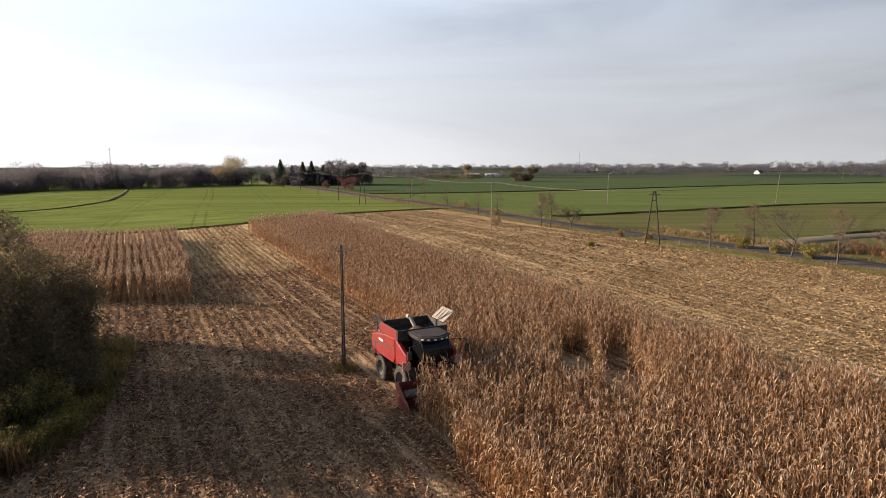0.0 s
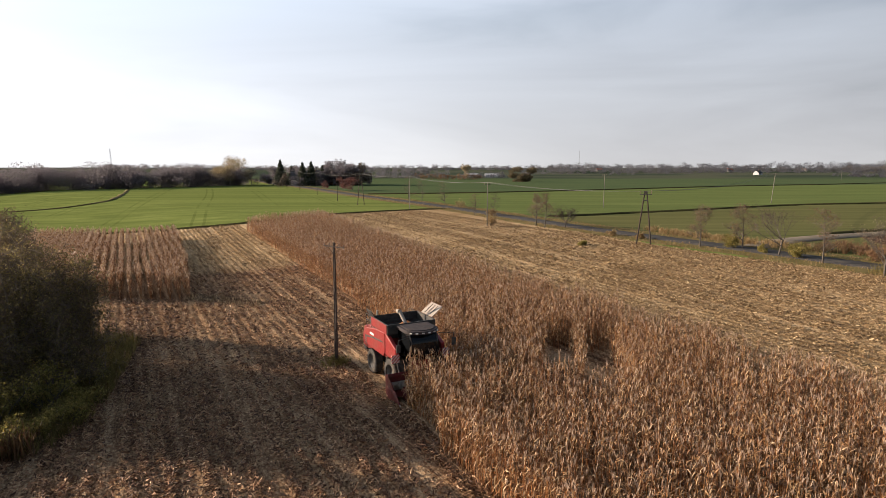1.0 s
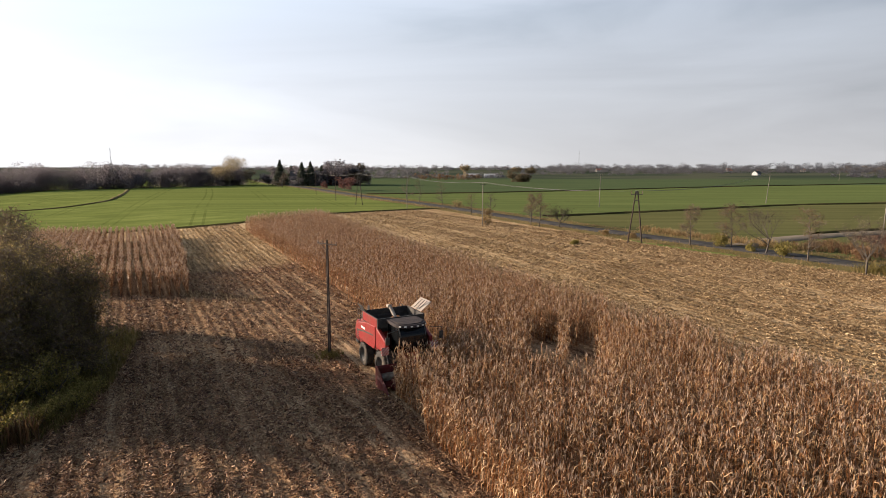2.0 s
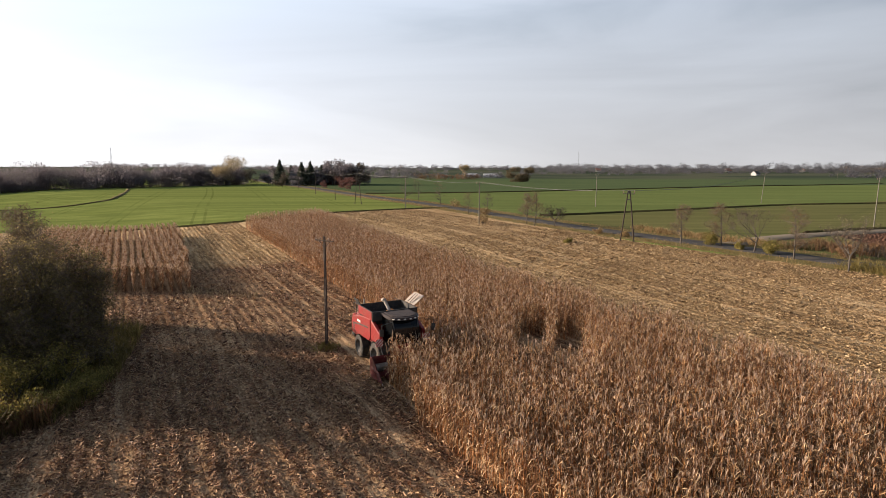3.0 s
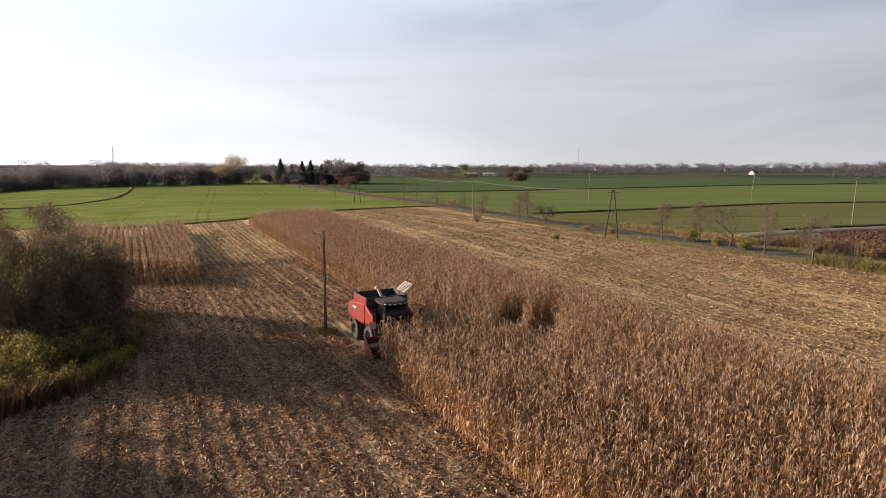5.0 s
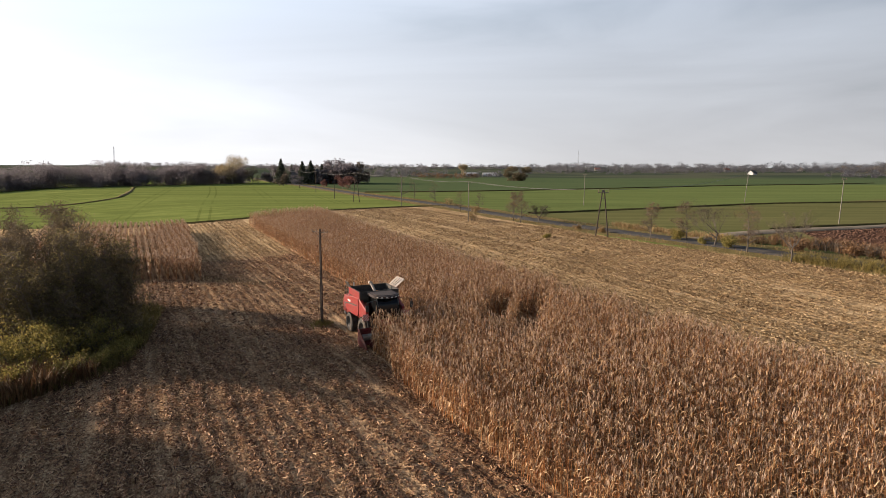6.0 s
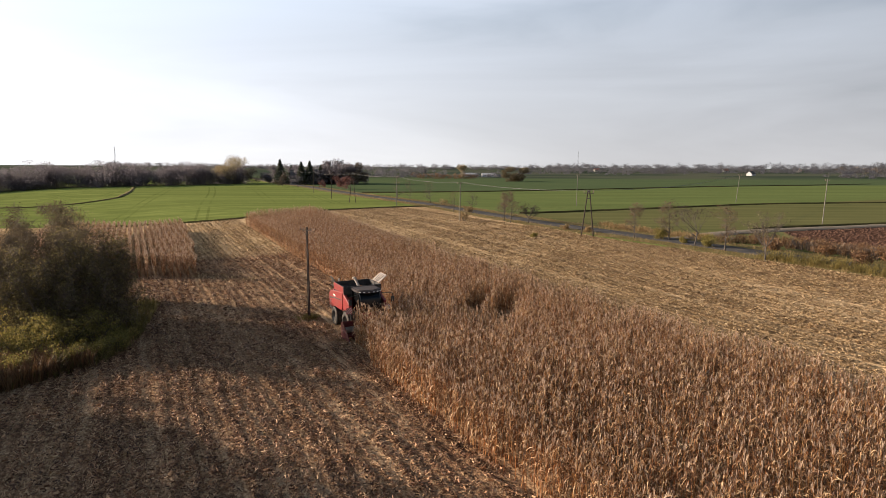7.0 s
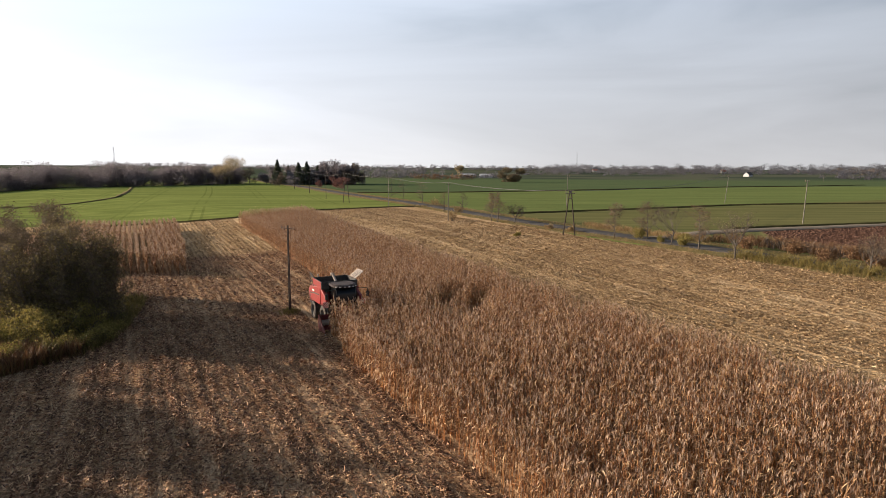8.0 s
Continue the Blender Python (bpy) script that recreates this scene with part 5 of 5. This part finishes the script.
SHRUBS = [(-19.3, 23.4, 1.5, 1.2, 0), (-17.9, 27.0, 1.6, 1.2, 0), (-21.0, 21.7, 1.6, 1.3, 0), (-22.8, 21.0, 1.6, 1.4, 0), (-25.0, 20.6, 1.9, 1.6, 0), (-19.6, 32.4, 1.5, 1.2, 0), (-18.6, 25.2, 1.4, 1.2, 0), (-20.3, 22.6, 1.3, 1.2, 0), (-18.2, 29.2, 1.2, 1.0, 0), (-23.6, 19.8, 1.4, 1.4, 0), (-22.0, 24.0, 2.6, 1.8, 0), (-24.6, 24.4, 2.8, 2.0, 0), (-21.0, 26.4, 2.8, 1.8, 0), (-22.8, 26.6, 3.2, 2.0, 0), (-20.0, 28.4, 2.4, 1.5, 0), (-26.8, 26.0, 3.2, 2.2, 0), (-27.0, 23.0, 2.6, 2.0, 0), (37.4, 74.2, 1.9, 1.4, 0), (40.5, 65.8, 1.8, 1.6, 0), (39.0, 69.9, 0.9, 0.8, 0), (19.2, 77.5, 0.7, 0.7, 0), (50, 50, 1.7, 1.6, 1), (54, 46, 1.8, 1.8, 1), (52, 58, 1.9, 2.2, 1), (57, 55, 1.8, 2.4, 1), (48, 63, 1.5, 1.8, 1), (62, 46, 1.7, 2.2, 1), (9.2, 103.5, 2.0, 1.4, 2), (26, 88, 1.0, 1.0, 2), (29, 84, 0.9, 1.0, 2), (5, 150, 2.4, 2.4, 2), (11, 126, 1.6, 1.5, 2)]
for i, (x, y, tall, wide, k) in enumerate(SHRUBS):
    shrub("shrub", ("low leafy green shrub at the field edge", "brown autumn shrub among tall weeds", "dry tangled bramble beside the road")[k], on_ground(x, y), 500 + i, tall, wide, (M_SHRUB, M_RUST, M_DRYGRASS)[k], (2600 if tall > 2 else 1500) if y < 80 else 700, 0.06 if y < 40 else 0.1)


# ---------------------------------------------------------------- farmstead and far landmarks
def far_tree(name, label, place, seed, tall, wide, material, n=700, size=0.035, low=0.12, group=""):
    rng = np.random.default_rng(seed)
    ob = thing(name, label, "tree", place, 0, group)
    k = 9
    centres = np.stack([rng.normal(0, wide * 0.24, k), rng.normal(0, wide * 0.24, k), rng.uniform(low + 0.1, 0.85, k) * tall], -1)
    lines = [[(np.array([0, 0, -0.3]), 0.022 * tall), (np.array([0, 0, tall * 0.45]), 0.016 * tall), (np.array([0, 0, tall * 0.85]), 0.005 * tall)]]
    for c in centres:
        lines.append([(np.array([0, 0, c[2] * 0.55]), 0.01 * tall), (c * np.array([0.6, 0.6, 0.85]), 0.006 * tall), (c, 0.003 * tall)])
    v, f = limb_mesh(lines, 5)
    part_me("trunk", mesh_from("trunk", v, f, 3), M_BARK_GREY, ob)
    c = centres[rng.integers(0, k, n)] + in_ball(rng, n) * np.array([wide * 0.27, wide * 0.27, tall * 0.19])
    v, f = leaves_mesh(rng, c, 1, 0.01, size * tall, 0.55)
    part_me("crown", mesh_from("crown", v, f, 3), material, ob)
    return ob


def conifer(place, seed, tall):
    rng = np.random.default_rng(seed)
    ob = thing("conifer", "dark pointed conifer by the farmstead", "tree", place, 0, "farmstead conifers")
    v, f = limb_mesh([[(np.array([0, 0, -0.3]), 0.02 * tall), (np.array([0, 0, tall]), 0.004 * tall)]], 6)
    part_me("trunk", mesh_from("trunk", v, f, 3), M_BARK, ob)
    n = 1500
    h = rng.uniform(0.06, 1.0, n) ** 0.8
    h = np.round(h * 13) / 13 + rng.normal(0, 0.012, n)
    r = (1.05 - h) * 0.42 * tall * rng.uniform(0.05, 1.0, n) ** 0.6
    a = rng.uniform(0, 6.28, n)
    c = np.stack([r * np.cos(a), r * np.sin(a), h * tall - r * 0.25], -1)
    v, f = leaves_mesh(rng, c, 1, 0.02, 0.05 * tall, 0.35)
    part_me("crown", mesh_from("crown", v, f, 3), M_PINE, ob)
    return ob


def house(name, label, place, turn, length, width, eaves, ridge, wall, roof, chimney=True):
    ob = thing(name, label, "house", place, turn)
    bm = bmesh.new()
    prism(bm, [(-width / 2, -0.5), (width / 2, -0.5), (width / 2, eaves), (0, ridge), (-width / 2, eaves)], -length / 2, length / 2, "x")
    part("wall", bm, wall, ob)
    for s in (-1, 1):
        bm = bmesh.new()
        k = (ridge - eaves) / (width / 2)
        prism(bm, [(0, ridge + 0.03), (s * (width / 2 + 0.5), eaves - 0.5 * k + 0.03), (s * (width / 2 + 0.5), eaves - 0.5 * k + 0.25), (0, ridge + 0.27)], -length / 2 - 0.4, length / 2 + 0.4, "x")
        part("roof", bm, roof, ob)
    if chimney:
        bm = bmesh.new()
        box(bm, (length * 0.15, -0.3, ridge - 0.8), (length * 0.15 + 0.7, 0.3, ridge + 0.9), 0.03)
        part("chimney", bm, M_BRICK_WALL, ob)
    for s in (-1, 1):
        for k in range(3):
            x = -length * 0.3 + k * length * 0.3
            bm = bmesh.new()
            y0, y1 = sorted((s * (width / 2 - 0.05), s * (width / 2 + 0.03)))
            box(bm, (x - 0.55, y0, 1.0), (x + 0.55, y1, 2.3), 0.02)
            w = part("window", bm, M_WHITE, ob, "white window frame")
            bm = bmesh.new()
            y0, y1 = sorted((s * (width / 2 + 0.02), s * (width / 2 + 0.05)))
            box(bm, (x - 0.45, y0, 1.1), (x + 0.45, y1, 2.2))
            part("pane", bm, M_GLASS, w)
    return ob


house("farmhouse", "dark-roofed farmhouse among trees by the road", on_ground(-77, 348), 12, 20, 9, 3.6, 8.0, M_PLASTER, M_ROOF_DARK)
house("barn", "long dark barn at the farmstead", on_ground(-62, 356), 8, 24, 10, 4.0, 8.2, M_BRICK_WALL, M_ROOF_DARK, False)
for i, (x, y, tall) in enumerate([(-93, 346, 14), (-88, 352, 11), (-78, 336, 12.5), (-73.5, 338, 13), (-68, 342, 11), (-96, 358, 11)]):
    conifer(on_ground(x, y), 700 + i, tall)
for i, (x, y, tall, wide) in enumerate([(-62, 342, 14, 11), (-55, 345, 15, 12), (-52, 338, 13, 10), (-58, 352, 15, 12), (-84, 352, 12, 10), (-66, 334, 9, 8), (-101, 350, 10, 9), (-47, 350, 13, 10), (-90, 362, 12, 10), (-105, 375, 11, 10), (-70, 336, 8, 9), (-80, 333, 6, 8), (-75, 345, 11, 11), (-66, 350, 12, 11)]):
    far_tree("farm_tree", "dark bare tree at the farmstead", on_ground(x, y), 720 + i, tall, wide, M_WOODS_HAZED, 2400, 0.026, 0.0, "farmstead trees")
far_tree("maple", "red-leaved tree beside the country road", on_ground(-43.8, 270), 740, 6.2, 6.0, M_RED, 1100, 0.035, 0.05)
far_tree("maple", "low red-leaved tree beside the country road", on_ground(-55, 284), 741, 4.0, 3.6, M_RED, 500, 0.05, 0.05)
far_tree("maple", "rounded red-leaved tree beside the country road", on_ground(-39.4, 263.5), 747, 6.4, 6.0, M_RED, 1000, 0.035, 0.05)
far_tree("roadside_tree", "leafless reddish young tree beside the country road", on_ground(-80.4, 303), 748, 8.0, 6.5, M_TWIGS, 900, 0.035, 0.05)
far_tree("tall_tree", "tall rust-brown tree by the farmstead", on_ground(-46, 340), 742, 13, 10, M_TWIGS, 1800, 0.035, 0.05)
far_tree("poplar", "large pale yellow poplar at the forest corner", on_ground(-122, 345), 743, 18.5, 19, M_YELLOW, 4200, 0.017, 0.2)
far_tree("poplar", "pale bare poplar at the forest corner", on_ground(-130, 350), 753, 13.5, 12, M_TWIGS, 2200, 0.022, 0.1)
far_tree("poplar", "thin pale poplar beside the forest", on_ground(-112, 352), 754, 11.0, 9, M_TWIGS, 1600, 0.024, 0.05)
far_tree("round_tree", "round brown-leaved tree standing in the green field", on_ground(56, 411), 744, 11, 15, M_OLIVE, 6000, 0.03, -0.04)
far_tree("round_tree", "smaller brown tree beside the round tree", on_ground(51, 409), 745, 8.5, 9, M_OLIVE, 2500, 0.035, -0.04)
far_tree("orange_tree", "orange-leaved tree among far shrubs", on_ground(20, 520), 746, 13, 9, M_YELLOW, 700, 0.045, 0.0)
woods("far_shrubs", "low brown shrubs along a far ditch", strip_places([(-15, 510), (10, 515), (30, 520)], 8, 4, rng_woods), rng_woods, 6, M_RUST, 120, 0.9, 0.06, 0.0)
woods("distant_woods", "dark grove behind the farmstead", strip_places([(-120, 560), (-75, 600), (-20, 620)], 20, 7, rng_woods), rng_woods, 11, M_FARWOODS_HAZED, 160, 1.0, 0.06, -0.05)
woods("distant_woods", "reddish-brown trees round the hamlet", strip_places([(560, 800), (640, 790), (740, 760), (900, 720)], 40, 15, rng_woods), rng_woods, 10, M_TWIGS, 140, 1.0, 0.05, -0.05)
house("white_house", "white house with a dark roof on the far plain", on_ground(388, 742), 35, 9, 7, 2.4, 5.4, M_SHEET, M_ROOF_DARK)
for i, (x, y, t) in enumerate([(470, 990, 20), (590, 985, 50), (280, 1080, 10), (700, 800, 0)]):
    house("far_house", "small far house with a red tiled roof", on_ground(x, y), t, 10, 7, 2.8, 5.8, M_PLASTER, M_ROOF_RED)
# pale-roofed blocks stand in for the white glint of far glasshouses
for x in (34, 56):
    house("shed", "long low far glasshouse, its glint given as a pale roof", on_ground(x, 690), 4, 15, 8, 2.4, 4.0, M_SHEET, M_SHEET, False)


def mast(place, tall):
    ob = thing("radio_mast", "thin lattice mast on the horizon", "mast", place)
    bm = bmesh.new()
    for k in range(3):
        a = k * 2.094
        tube(bm, (1.4 * math.cos(a), 1.4 * math.sin(a), -0.5), (0.3 * math.cos(a), 0.3 * math.sin(a), tall), 0.09, 0.06, 5)
    for k in range(14):
        s0, s1 = k / 14, (k + 1) / 14
        r0, r1 = 1.4 - 1.1 * s0, 1.4 - 1.1 * s1
        for j in range(3):
            a, b = j * 2.094, (j + 1) * 2.094
            tube(bm, (r0 * math.cos(a), r0 * math.sin(a), tall * s0), (r1 * math.cos(b), r1 * math.sin(b), tall * s1), 0.04, sides=4)
    part("lattice", bm, M_IRON, ob)
    return ob


woods("distant_woods", "tall bare trees along the far side of the plain", strip_places([(180, 1010), (420, 980), (720, 900), (1050, 800)], 50, 13, rng_woods), rng_woods, 16, M_FARWOODS_HAZED, 380, 1.1, 0.03, -0.05)

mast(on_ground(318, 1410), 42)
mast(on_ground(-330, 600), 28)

woods("distant_woods", "belt of bare trees across the plain", strip_places([(120, 900), (260, 930), (420, 900), (600, 870), (800, 800)], 60, 13, rng_woods), rng_woods, 9, M_FARWOODS_HAZED, 200, 1.3, 0.045, -0.05)
woods("distant_woods", "low hedgerow trees on the plain", strip_places([(230, 820), (400, 850), (620, 790)], 14, 9, rng_woods), rng_woods, 6, M_FARWOODS_HAZED, 110, 1.2, 0.08, -0.05)

tufts("dead_shrubs", "dark grey-brown dead weeds before the ploughed soil", patch(2200, 52, 76, 40, 72, rng_grass, lambda x, y: (x > 53.5 + (60 - y) * 0.62) & (x < 57.5 + (60 - y) * 0.66)), rng_grass, 1.3, M_TWIGS, 6, 0.5, 0.03)


def clods(name, label, rng):
    """Turned clods on the ploughed soil."""
    t = np.array([(1, 0, 0.1), (-0.9, 0.2, 0), (0.1, 0.9, 0.1), (-0.1, -1, 0), (0.1, 0.1, 0.8), (0, 0, -0.5)])
    f = np.array([(0, 2, 4), (2, 1, 4), (1, 3, 4), (3, 0, 4), (2, 0, 5), (1, 2, 5), (3, 1, 5), (0, 3, 5)])
    x, y = rng.uniform(56, 125, 9000), rng.uniform(30, 101, 9000)
    keep = (y < 91 + (x - 64) * 0.26) & (x > 57 + (68 - y) * 0.5 * (y < 68)) & (x > 56 + (y - 68) * 0.35)
    x, y = x[keep], y[keep]
    places = np.stack([x, y, height(x, y) + 0.03], -1)
    v, fs = scatter((t, f), places, rng.uniform(0, 6.28, len(x)), rng.uniform(0.1, 0.34, len(x)), rng, 0.3, rng.uniform(0.08, 0.25, len(x)))
    return tagged(part_me(name, mesh_from(name, v, fs, 3), M_SOIL), label, "soil", kind="stuff")


clods("soil_clods", "red-brown turned clods on the ploughed soil", rng_grass)
